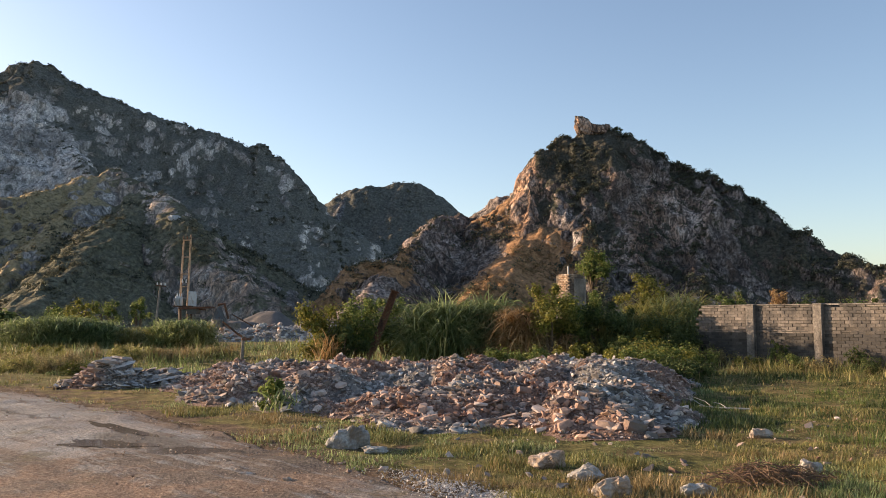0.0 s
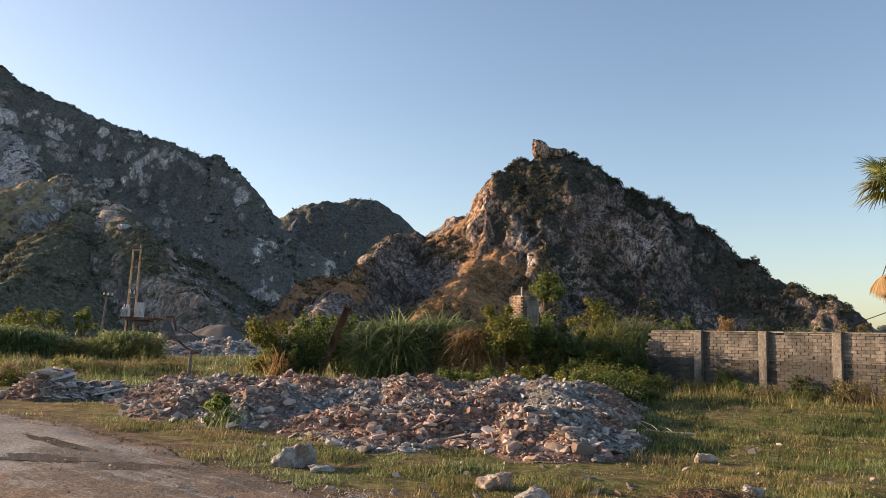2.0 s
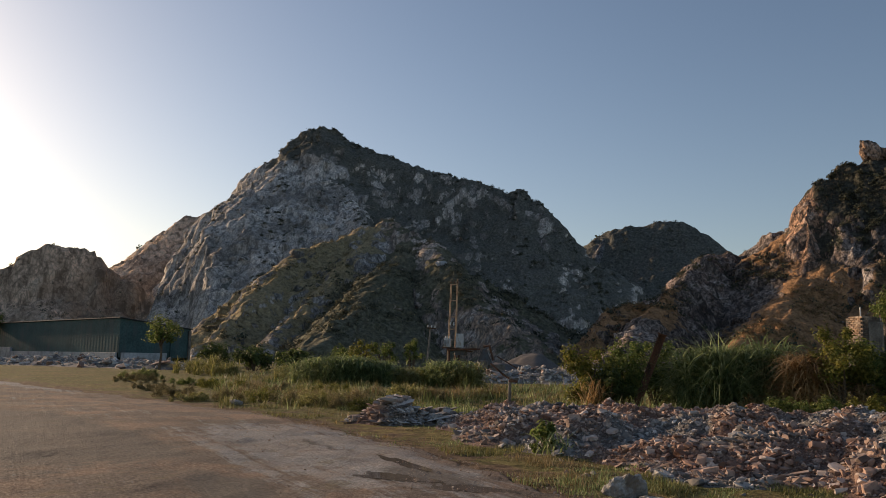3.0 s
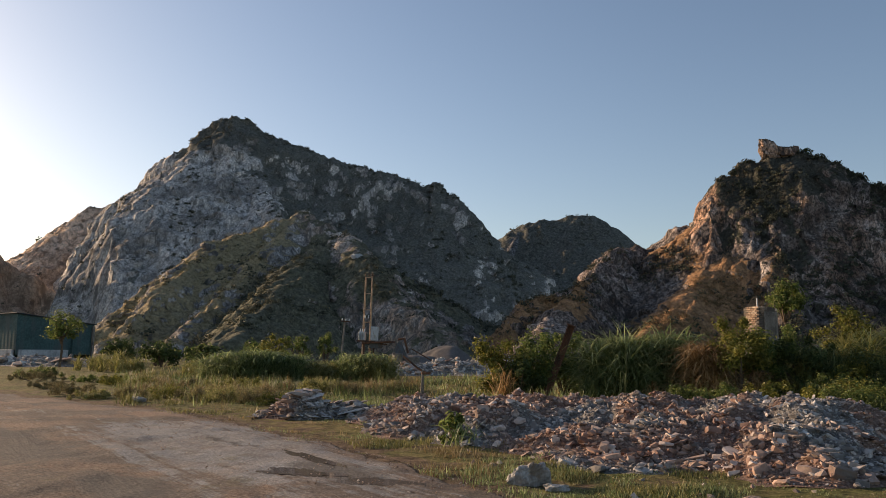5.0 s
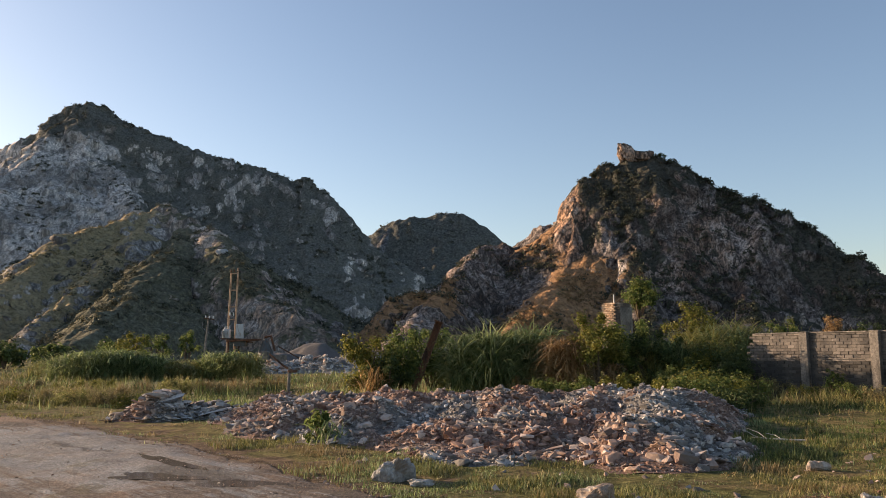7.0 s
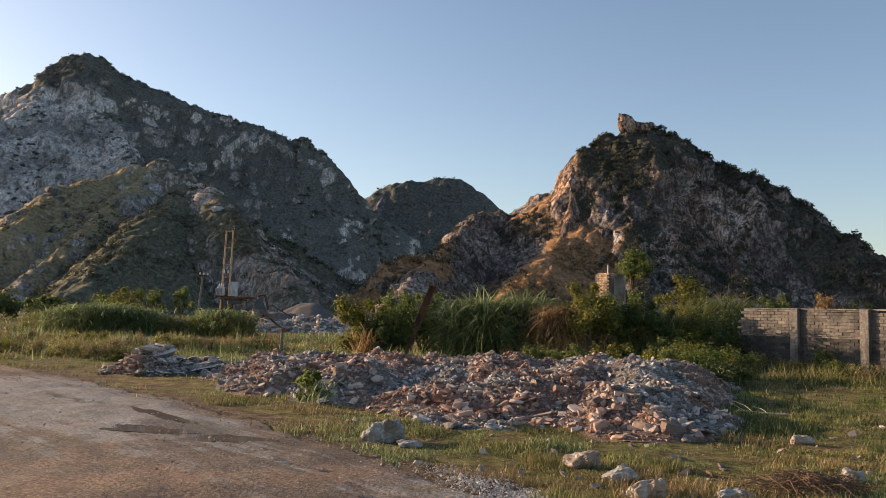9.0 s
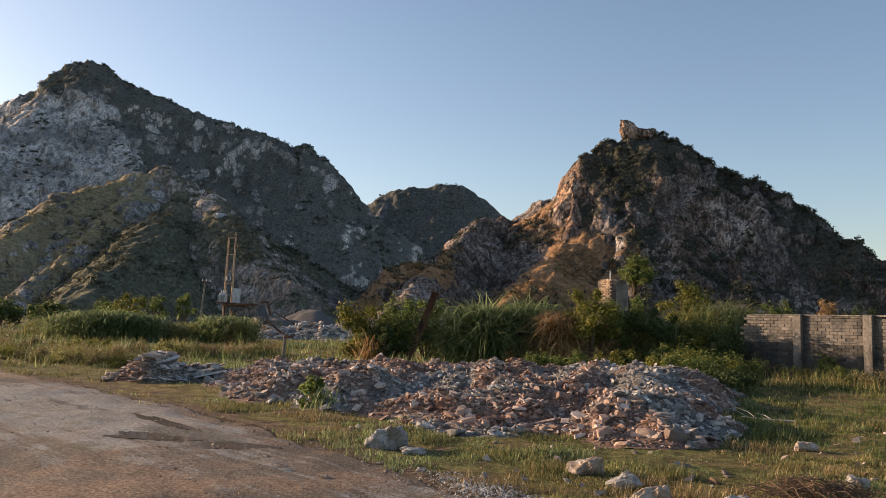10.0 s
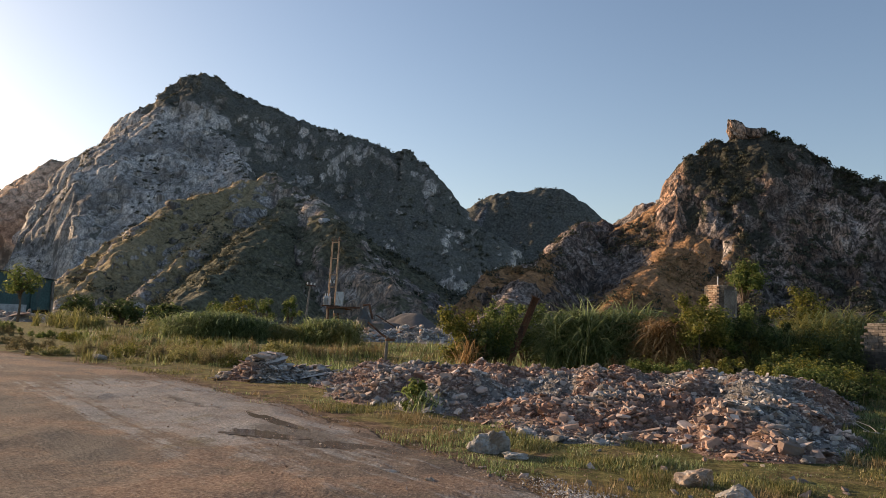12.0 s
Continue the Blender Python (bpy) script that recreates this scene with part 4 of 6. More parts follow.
def reed_clump(x, y, rad, height, n, mat, label, seed, droop=0.55, width=0.035, name="reed_clump", group="reeds along the thicket", curtain=0.0):
    """A stand of tall grass: blades that rise from a few tussocks and arch over."""
    rng = np.random.RandomState(seed)
    k = max(3, int(rad * 5))
    tus = rng.normal(size=(k, 2)) * rad * 0.45
    which = rng.randint(0, k, n)
    base = np.zeros((n, 3))
    base[:, :2] = tus[which] + rng.normal(size=(n, 2)) * 0.16
    # most blades leave their cane part of the way up
    base[:, 2] = np.where(rng.rand(n) < 0.6, rng.uniform(0, 0.5, n), 0.0) * height
    hang = (rng.rand(n) < curtain)
    base[:, 2] = np.where(hang, rng.uniform(0.15, 0.68, n) * height, base[:, 2])
    base[:, :2] = np.where(hang[:, None], rng.normal(size=(n, 2)) * rad * 0.5, base[:, :2])
    ang = rng.uniform(0, 2 * np.pi, n)
    tilt = np.where(hang, rng.uniform(0.2, 0.9, n), np.abs(rng.normal(0.34, 0.22, n)))
    way = np.stack([np.cos(ang) * np.sin(tilt), np.sin(ang) * np.sin(tilt), np.cos(tilt)], 1)
    length = np.maximum(height * rng.uniform(0.6, 1.2, n) * (0.8 + 0.3 * rng.rand(k))[which] - base[:, 2] * 0.75, 0.3 * height)
    length = np.where(hang, height * rng.uniform(0.22, 0.42, n), length)
    v, f = strips(base, way, length, width * rng.uniform(0.5, 1.2, n), np.where(hang, 1.0, droop) * rng.uniform(0.5, 1.35, n), rng, 5)
    ob = new(name, mesh_of(name, v, f, mat))
    ob.matrix_world = pose(x, y, float(ground_z(x, y)) - 0.03)
    return tagged(ob, label, "tall grass", group, "stuff" if name in ("weed_clump", "grass_patch") else "")


def bush(x, y, rx, ry, h, leaves, leaf, mat, label, seed, z0=None, low=0.05, name="bush", clumps=34, group="", category="bush"):
    """A leafy bush: a few forked stems and a ragged crown of leaf clumps."""
    rng = np.random.RandomState(seed)
    z = float(ground_z(x, y)) - 0.03 if z0 is None else z0
    ob = thing(name, pose(x, y, z), label, category, group)
    d = rng.normal(size=(clumps, 3))
    d /= np.linalg.norm(d, axis=1, keepdims=True)
    r = rng.uniform(0.35, 1.05, clumps)
    c = np.stack([d[:, 0] * rx * r, d[:, 1] * ry * r, h * (low + (1 - low) * (0.5 + 0.5 * d[:, 2] * r))], 1)
    bm = bmesh.new()
    for j in range(min(9, clumps)):
        q = Vector(c[j])
        s = Vector((q.x * 0.15, q.y * 0.15, 0))
        mid = s.lerp(q, 0.55) + Vector((0, 0, 0.12 * h))
        tube(bm, (s, mid, q), (0.018 * h + 0.006, 0.012 * h + 0.004, 0.004), 5)
    part("stem", bm, M_BARK, ob)
    cs = rng.uniform(0.12, 0.3, clumps) * min(rx, ry, h)
    which = rng.randint(0, clumps, leaves)
    o = rng.normal(size=(leaves, 3))
    p = c[which] + o * cs[which][:, None] * 0.75
    p[:, 2] = np.maximum(p[:, 2], 0.03)
    out = o + np.array([0, 0, 0.7]) + 0.5 * d[which]
    v, f = leaf_quads(p, out, leaf * rng.uniform(0.55, 1.3, leaves), rng, 0.5)
    part("crown", mesh_of("crown", v, f, mat), mat, ob)
    return ob


# thicket behind the rubble, from the leafy bush on one end to the reeds by the wall
bush(-4.35, 29.2, 1.0, 0.9, 2.2, 5200, 0.13, M_LEAFY, "yellow-green leafy bush at the end of the thicket", 101, group="thicket")
bush(-3.1, 29.6, 1.0, 0.9, 2.4, 5200, 0.13, M_LEAF, "dense green bush in the thicket", 102, group="thicket")
bush(-2.1, 30.4, 0.9, 0.8, 2.5, 3600, 0.13, M_LEAF, "dense green bush beside a rusty beam", 103, group="thicket")
bush(-3.6, 28.6, 0.9, 0.6, 1.4, 3000, 0.12, M_DARKLEAF, "low dark bush under the thicket", 104, group="thicket")
reed_clump(-4.1, 28.1, 0.2, 1.5, 130, M_DRYREED, "dry brown reeds standing at the thicket's foot", 105, 0.5)
reed_clump(-0.6, 29.2, 0.75, 2.9, 2600, M_REED, "tall green reeds with drooping blades", 106, 0.65, 0.05, curtain=0.35)
reed_clump(0.6, 29.6, 0.75, 3.0, 2600, M_REED, "tall green reeds with drooping blades", 107, 0.65, 0.05, curtain=0.35)
reed_clump(1.75, 29.8, 0.75, 3.1, 2600, M_REED, "tall green reeds with drooping blades", 108, 0.65, 0.05, curtain=0.35)
reed_clump(-0.2, 28.5, 0.4, 1.7, 300, M_YREED, "pale arching reeds in front of the thicket", 109, 0.75, 0.06)
reed_clump(2.6, 28.1, 0.6, 2.6, 1700, M_DRYREED, "dead orange-brown reeds hanging over", 110, 0.95, 0.05, curtain=0.75)
reed_clump(4.3, 27.9, 0.25, 1.5, 260, M_DRYREED, "dead orange-brown reeds hanging over", 129, 0.95, 0.04, curtain=0.5)
bush(3.75, 27.9, 0.95, 0.9, 2.75, 5600, 0.115, M_LEAFY, "bright yellow-green bush in the thicket", 111, group="thicket", low=0.32, clumps=26)
bush(4.8, 28.8, 1.2, 0.9, 2.85, 6500, 0.12, M_LEAF, "dense green bush in the thicket", 112, group="thicket")
bush(5.8, 28.6, 1.0, 0.8, 2.4, 4600, 0.12, M_DARKLEAF, "dark green bush in the thicket", 113, group="thicket")
reed_clump(0.95, 27.9, 0.14, 1.0, 90, M_DRYREED, "small dead orange plant at the foot of the reeds", 130, 0.7, 0.05, curtain=0.6)
bush(1.2, 30.6, 1.7, 0.9, 1.7, 4200, 0.13, M_DARKLEAF, "dark green bush behind the reeds", 114, group="thicket")
bush(3.2, 30.0, 1.3, 0.7, 1.5, 3000, 0.13, M_DARKLEAF, "dark green bush behind the reeds", 115, group="thicket")
for i, (wx, wy, wr, wh, mat) in enumerate(((6.1, 28.9, 0.6, 2.2, M_YREED), (6.9, 29.3, 0.9, 2.5, M_REED), (7.7, 29.6, 0.9, 2.9, M_YREED), (8.5, 30.0, 0.9, 3.2, M_REED), (9.2, 30.3, 0.8, 3.3, M_YREED), (9.9, 30.6, 0.6, 2.9, M_YREED))):
    reed_clump(wx, wy, wr, wh, 1300, mat, "yellowing reeds beside the wall" if mat == M_YREED else "tall green reeds beside the wall", 116 + 20 * i, 0.6, 0.042, curtain=0.35)
bush(7.6, 30.4, 0.9, 0.7, 3.3, 3200, 0.12, M_LEAFY, "tall leafy bush among the reeds", 131, group="thicket", low=0.3)
bush(7.4, 28.1, 0.9, 0.7, 1.8, 4200, 0.1, M_LEAFY, "pale green bush growing by the broken wall", 119, group="thicket")
bush(7.7, 27.2, 1.1, 0.9, 1.9, 6500, 0.09, M_DARKLEAF, "rounded green bush by the broken wall", 120, group="thicket")
bush(6.2, 26.2, 1.1, 0.8, 0.95, 3600, 0.1, M_LEAF, "yellowing bush in front of the thicket", 121, group="thicket")
bush(4.3, 25.6, 0.8, 0.5, 0.75, 2400, 0.09, M_LEAFY, "low yellow-green scrub behind the rubble", 122, group="scrub behind the rubble")
bush(1.9, 24.6, 0.7, 0.5, 0.8, 2400, 0.09, M_LEAF, "low green scrub behind the rubble", 123, group="scrub behind the rubble")
bush(2.9, 25.4, 0.6, 0.5, 0.7, 1800, 0.09, M_LEAF, "low green scrub behind the rubble", 124, group="scrub behind the rubble")
bush(5.75, 22.4, 1.2, 0.8, 0.95, 4200, 0.085, M_LEAFY, "yellow-leaved shrub in front of the wall", 125, group="scrub by the wall")
bush(5.5, 21.4, 0.9, 0.7, 0.85, 3600, 0.085, M_LEAF, "green shrub at the end of the rubble", 126, group="scrub by the wall")
bush(6.9, 22.9, 0.8, 0.6, 0.9, 2800, 0.085, M_LEAF, "green shrub in front of the wall", 127, group="scrub by the wall")
bush(6.1, 20.3, 0.7, 0.5, 0.6, 2400, 0.08, M_DARKLEAF, "low dark shrub at the end of the rubble", 128, group="scrub by the wall")
# weeds along the wall's foot; u runs along the wall, v stands off it
def by_wall(u, v):
    a = radians(-50.74)
    return 8.81 + u * math.cos(a) + v * math.sin(a), 28.24 + u * math.sin(a) - v * math.cos(a)


for i, (u, v, wr, wh, mat) in enumerate(((0.6, 0.9, 0.45, 0.8, M_STRAWSHRUB), (1.3, 1.0, 0.5, 0.65, M_REED), (2.6, 0.7, 0.5, 0.8, M_REED), (4.3, 0.6, 0.3, 0.85, M_REED), (4.9, 0.9, 0.4, 0.5, M_STRAWSHRUB), (5.9, 0.7, 0.5, 0.5, M_REED), (6.6, 1.0, 0.5, 0.6, M_STRAWSHRUB), (8.2, 0.8, 0.6, 0.9, M_STRAWSHRUB), (9.3, 0.8, 0.6, 0.95, M_STRAWSHRUB), (3.6, 3.2, 0.3, 0.5, M_STRAWSHRUB), (1.6, 3.0, 0.3, 0.45, M_REED), (6.5, 2.6, 0.35, 0.4, M_STRAWSHRUB))):
    wx, wy = by_wall(u, v)
    reed_clump(wx, wy, wr, wh * 0.65, 110 if wh < 0.85 else 220, mat, "ragged weeds at the foot of the brick wall", 140 + i, 0.4, 0.016, "weed_clump", "weeds along the wall")
for i, (u, v, rx, h, n, mat, label) in enumerate(((3.3, 0.4, 0.35, 0.95, 800, M_LEAF, "leafy weed against the brick wall"), (5.7, 0.3, 0.42, 0.75, 900, M_DARKLEAF, "dark creeper at the foot of the brick wall"), (6.9, 0.3, 0.4, 0.7, 800, M_DARKLEAF, "dark creeper at the foot of the brick wall"), (8.9, 0.9, 0.8, 1.15, 1500, M_YREED, "sparse straw-coloured shrub by the brick wall"))):
    wx, wy = by_wall(u, v)
    bush(wx, wy, rx, rx * 0.7, h, n, 0.07, mat, label, 160 + i, group="weeds along the wall")
for i, (u, v, rx, h, n, mat, label) in enumerate(((0.9, 1.6, 0.5, 0.6, 900, M_STRAWSHRUB, "dry brown weed in front of the brick wall"), (1.9, 1.3, 0.55, 0.7, 1100, M_STRAWSHRUB, "dry brown weed in front of the brick wall"), (2.9, 1.5, 0.5, 0.55, 900, M_LEAFY, "yellowing weed in front of the brick wall"), (4.2, 1.3, 0.5, 0.6, 900, M_LEAF, "leafy weed in front of the brick wall"), (5.2, 1.4, 0.55, 0.5, 900, M_STRAWSHRUB, "dry brown weed in front of the brick wall"), (6.4, 1.3, 0.5, 0.5, 900, M_DARKLEAF, "dark weed in front of the brick wall"), (7.6, 1.2, 0.6, 0.8, 1100, M_STRAWSHRUB, "dry brown weed in front of the brick wall"), (9.6, 1.3, 0.8, 1.1, 1600, M_STRAWSHRUB, "dry brown weed in front of the brick wall"), (3.4, 4.4, 0.35, 0.4, 500, M_STRAWSHRUB, "dry brown weed on the shaded grass"), (0.6, 0.5, 0.5, 0.9, 900, M_DARKLEAF, "dark creeper at the foot of the brick wall"))):
    wx, wy = by_wall(u, v)
    bush(wx, wy, rx, rx * 0.7, h, n, 0.06, mat, label, 720 + i, group="weeds along the wall", clumps=18)
# behind the wall
for i, (wx, wy, wh, mat) in enumerate(((11.2, 29.8, 2.7, M_YREED), (12.6, 29.3, 2.8, M_DRYREED), (14.6, 29.0, 2.6, M_DRYREED), (15.6, 28.6, 2.4, M_STRAW), (16.8, 28.0, 2.3, M_YREED), (12.0, 28.5, 2.3, M_REED))):
    reed_clump(wx, wy, 0.5, wh, 200, mat, "tussock showing over the brick wall", 170 + i, 0.5, 0.03, "tussock", "tussocks behind the wall")
for i, (wx, wy, rx, h, mat, label) in enumerate(((10.9, 30.4, 0.7, 2.7, M_LEAF, "green bush showing over the brick wall"), (12.3, 29.4, 0.6, 2.75, M_DRYREED, "dry russet bush showing over the brick wall"), (13.4, 29.2, 0.8, 2.5, M_DARKLEAF, "dark bush showing over the brick wall"), (14.6, 28.0, 0.7, 2.6, M_LEAF, "green bush showing over the brick wall"), (15.9, 27.2, 0.7, 2.55, M_STRAWSHRUB, "straw-coloured bush showing over the brick wall"), (17.2, 26.4, 0.9, 2.6, M_LEAF, "green bush showing over the brick wall"))):
    bush(wx, wy, rx, rx * 0.8, h, 2200, 0.1, mat, label, 740 + i, low=0.3, clumps=24, group="bushes behind the wall")
# bushes on the field towards the quarry
for i, (wx, wy, wr, wh, mat, n) in enumerate(((-24.0, 45.6, 1.2, 1.9, M_REED, 2200), (-22.6, 45.2, 1.4, 2.25, M_REED, 3000), (-21.2, 45.4, 1.4, 2.3, M_REED, 3000), (-19.8, 45.8, 1.2, 2.0, M_REED, 2200), (-18.2, 46.2, 1.0, 1.5, M_YREED, 900), (-16.6, 46.0, 0.9, 1.6, M_YREED, 1000), (-14.7, 45.0, 1.1, 2.05, M_REED, 2400), (-13.6, 44.6, 0.9, 1.8, M_YREED, 1500), (-26.6, 50.0, 1.3, 1.7, M_YREED, 900), (-28.6, 51.0, 1.2, 1.5, M_YREED, 700))):
    reed_clump(wx, wy, wr, wh, n, mat, "broad dark reed bed on the open field", 190 + i, 0.7, 0.06, "reed_bed", "reed beds on the field", curtain=0.55)
for i, (wx, wy, rx, h, mat, n) in enumerate(((-31.6, 66, 0.9, 3.0, M_LEAF, 900), (-29.0, 64, 1.3, 3.3, M_LEAFY, 1700), (-27.2, 65, 1.1, 3.4, M_LEAF, 1400), (-24.7, 65, 1.0, 3.6, M_LEAF, 1200), (-33.4, 68, 0.8, 2.6, M_LEAF, 700))):
    bush(wx, wy, rx, rx * 0.8, h, n, 0.2, mat, "sapling with open leafy crown on the field", 210 + i, low=0.25, name="sapling", clumps=18, group="saplings on the field", category="tree")
for i in range(22):
    rng = random.Random(300 + i)
    wx, wy = -92 + i * 2.9 + rng.uniform(-1, 1), 96 - i * 1.1 + rng.uniform(-5, 5)
    if wx < -56:
        continue
    bush(wx, wy, 2.0 + rng.random(), 1.6, 2.2 + rng.uniform(-0.5, 1.2), 800, 0.5, M_DARKLEAF if rng.random() < 0.7 else M_LEAF, "dark bush in the hedge along the field", 300 + i, name="hedge_bush", clumps=18, group="hedge along the field")
for i, (wx, wy, h) in enumerate(((-40.5, 60, 2.2), (-44.5, 62, 2.0), (-37.5, 57, 1.6), (-30, 52, 1.2), (-47, 66, 1.5))):
    reed_clump(wx, wy, 1.3, h, 500, M_YREED, "isolated tussock on the open field", 340 + i, 0.6, 0.07, "tussock", "tussocks on the field")
for i, (wx, wy, h, mat) in enumerate(((-15.2, 28.5, 0.55, M_STRAW), (-13.6, 27.5, 0.75, M_YREED), (-12.3, 26.6, 0.6, M_STRAW), (-16.8, 30, 0.5, M_YREED), (-10.6, 30.5, 0.7, M_STRAW), (-9.3, 31, 0.75, M_STRAW), (-11.8, 31.5, 0.65, M_YREED), (-14.0, 33.0, 0.6, M_STRAW), (-18.0, 33.0, 0.6, M_YREED), (-19.5, 30.5, 0.5, M_STRAW), (-8.3, 32, 0.7, M_STRAW), (-22, 35, 0.6, M_STRAW), (-12.9, 25.4, 0.6, M_STRAW))):
    reed_clump(wx, wy, 0.7, h, 330, mat, "patch of knee-high straw-coloured grass", 360 + i, 0.45, 0.018, "grass_patch", "grass patches on the field")
for i, (wx, wy, wr, wh, mat) in enumerate(((-18.2, 24.9, 0.9, 0.6, M_YREED), (-16.6, 24.8, 0.8, 0.75, M_STRAWSHRUB), (-15.2, 25.2, 0.9, 0.9, M_LEAFY), (-13.6, 24.3, 0.8, 0.85, M_STRAWSHRUB), (-12.2, 23.8, 0.9, 1.0, M_YREED), (-10.9, 23.0, 0.7, 0.95, M_STRAWSHRUB), (-10.0, 22.6, 0.6, 0.7, M_LEAFY), (-19.8, 26.5, 1.0, 0.7, M_STRAWSHRUB), (-12.0, 30.8, 1.1, 0.9, M_YREED), (-10.4, 30.4, 0.9, 0.85, M_STRAWSHRUB), (-9.0, 31.6, 0.9, 0.7, M_YREED), (-16.0, 31.5, 1.3, 0.9, M_LEAFY), (-19.0, 32.5, 1.3, 0.8, M_STRAWSHRUB), (-23.0, 34.0, 1.5, 0.8, M_LEAFY), (-27.0, 38.0, 1.7, 0.9, M_LEAF), (-24.0, 30.2, 1.1, 0.6, M_STRAWSHRUB), (-31.0, 38.0, 1.6, 0.9, M_STRAWSHRUB), (-36.0, 44.0, 2.0, 1.2, M_LEAF))):
    bush(wx, wy, wr * 1.15, wr * 0.8, wh * 0.55, int(2600 * wr), 0.045 + 0.0008 * wy, mat, "low yellowing shrub on the rough field" if mat != M_LEAF else "low green shrub on the rough field", 700 + i, name="field_shrub", clumps=20, group="low shrubs on the field")
# weed that grows on the rubble's front
reed_clump(-2.85, 13.9, 0.16, 0.6, 90, M_REED, "bright green weed growing in front of the rubble", 380, 0.55, 0.035, "weed_clump")
bush(-2.9, 13.95, 0.28, 0.25, 0.6, 260, 0.12, M_LEAF, "bright green weed growing in front of the rubble", 381, name="weed", clumps=12)


# ---- turf: short blades over the near ground ----
def turf(n, x0, x1, y0, y1, h, mat, seed, keep):
    rng = np.random.RandomState(seed)
    # more blades near the road than far off
    u = np.repeat(rng.rand(n // 18 + 1), 18)[:n]
    y = 1.0 / (1.0 / y0 + (1.0 / y1 - 1.0 / y0) * u)
    # blades stand together in small tufts
    x = np.repeat(rng.uniform(-0.68, 0.68, n // 18 + 1), 18)[:n] * y
    x, y = x + rng.normal(size=n) * (0.03 + 0.005 * y), y + rng.normal(size=n) * (0.03 + 0.005 * y)
    dens = smooth(-0.35, 0.35, fbm(x * 0.5, y * 0.5, 4, seed + 1) * 1.5 + keep) if h < 0.2 else smooth(0.0, 0.5, fbm(x * 0.22, y * 0.3, 4, seed + 1) * 1.6 + keep + 0.2)
    ok = (x > x0) & (x < x1) & (y > edge_y(x) + 0.75 * fbm(x * 0.8, y * 0.8, 4, 5) - 0.35 * rng.rand(n) ** 2) & (rng.rand(n) < dens) & (rubble_z(x, y) < 0.10)
    x, y = x[ok], y[ok]
    m = len(x)
    base = np.stack([x, y, ground_z(x, y) - 0.01], 1)
    ang, tilt = rng.uniform(0, 2 * np.pi, m), np.abs(rng.normal(0.45, 0.25, m))
    way = np.stack([np.cos(ang) * np.sin(tilt), np.sin(ang) * np.sin(tilt), np.cos(tilt)], 1)
    tall = 1.35 * h * rng.uniform(0.5, 1.3, m) * (0.4 + 1.4 * smooth(-0.3, 0.6, fbm(x * 1.1, y * 1.1, 4, seed + 2)))
    w = (0.003 + 0.0007 * y) * rng.uniform(0.7, 1.4, m)
    v, f = strips(base, way, tall, w, 0.3 * rng.rand(m), rng, 2)
    tagged(new("turf", mesh_of("turf", v, f, mat)), "short patchy grass on rough ground", "grass", kind="stuff")


# ---- rubble ----
MOUNDS = ((-3.7, 16.7, 1.0, 1.4, 0.6), (-2.4, 16.0, 0.9, 1.6, 0.5), (-4.6, 18.8, 1.2, 1.4, 0.5), (-1.2, 17.6, 1.5, 2.0, 0.52), (-0.5, 14.2, 1.1, 1.4, 0.3), (0.5, 17.4, 1.2, 2.0, 0.54), (1.1, 14.6, 1.1, 2.0, 0.48),
          (2.0, 17.2, 1.2, 1.8, 0.5), (2.3, 13.6, 1.0, 1.7, 0.45), (2.3, 11.9, 0.8, 0.9, 0.26), (3.3, 16.4, 1.0, 1.5, 0.6), (3.1, 13.2, 0.7, 1.1, 0.44), (4.2, 17.8, 0.8, 1.1, 0.55), (4.4, 20.0, 1.2, 1.1, 0.6), (0.3, 12.6, 1.2, 0.9, 0.22),
          (-3.0, 20.4, 1.8, 1.6, 0.46), (-0.2, 20.8, 2.0, 1.7, 0.46), (2.6, 20.6, 1.8, 1.6, 0.46))
PILE = ((-7.7, 19.0, 0.7, 0.55, 0.5), (-6.9, 19.2, 0.75, 0.5, 0.42), (-8.3, 18.9, 0.55, 0.4, 0.24))
FARPILE = ((-12.4, 58, 3.2, 2.0, 0.9), (-9.6, 57, 2.6, 1.8, 0.95), (-14.6, 56, 1.8, 1.6, 0.6))
YARD = ((-84, 88, 7, 3, 1.1), (-72, 84, 6, 3, 1.0), (-62, 80, 4, 2.5, 0.8), (-94, 92, 5, 3, 0.9))


def heap(x, y, mounds, seed=61):
    x, y = np.asarray(x, float), np.asarray(y, float)
    z = np.zeros(np.broadcast(x, y).shape)
    for cx, cy, rx, ry, h in mounds:
        z = np.maximum(z, h * np.exp(-(((x - cx) / rx) ** 2 + ((y - cy) / ry) ** 2) ** 1.5 * 0.6) - 0.04)
    z = z * (1 + 0.5 * fbm(x * 0.9, y * 0.9, 3, seed))
    return z + 0.12 * fbm(x * 2.3, y * 2.3, 5, seed + 4, 0.62) * smooth(0.02, 0.2, z)


def rubble_z(x, y):
    return np.maximum(heap(x, y, MOUNDS), heap(x, y, PILE))


def stone_shape(seed, flat=1.0, corners=15):
    """An angular broken stone: the hull of a few random points."""
    rnd = random.Random(seed)
    bm = bmesh.new()
    for _ in range(corners):
        d = Vector((rnd.gauss(0, 1), rnd.gauss(0, 1), rnd.gauss(0, 1))).normalized()
        sq = max(abs(d.x), abs(d.y), abs(d.z)) ** 0.85
        bm.verts.new(Vector((d.x / sq * 0.56, d.y / sq * 0.42, d.z / sq * 0.36 * flat)))
    r = bmesh.ops.convex_hull(bm, input=bm.verts)
    bmesh.ops.delete(bm, geom=[g for g in r["geom_interior"] if isinstance(g, bmesh.types.BMVert)], context="VERTS")
    bmesh.ops.triangulate(bm, faces=bm.faces)
    return bm


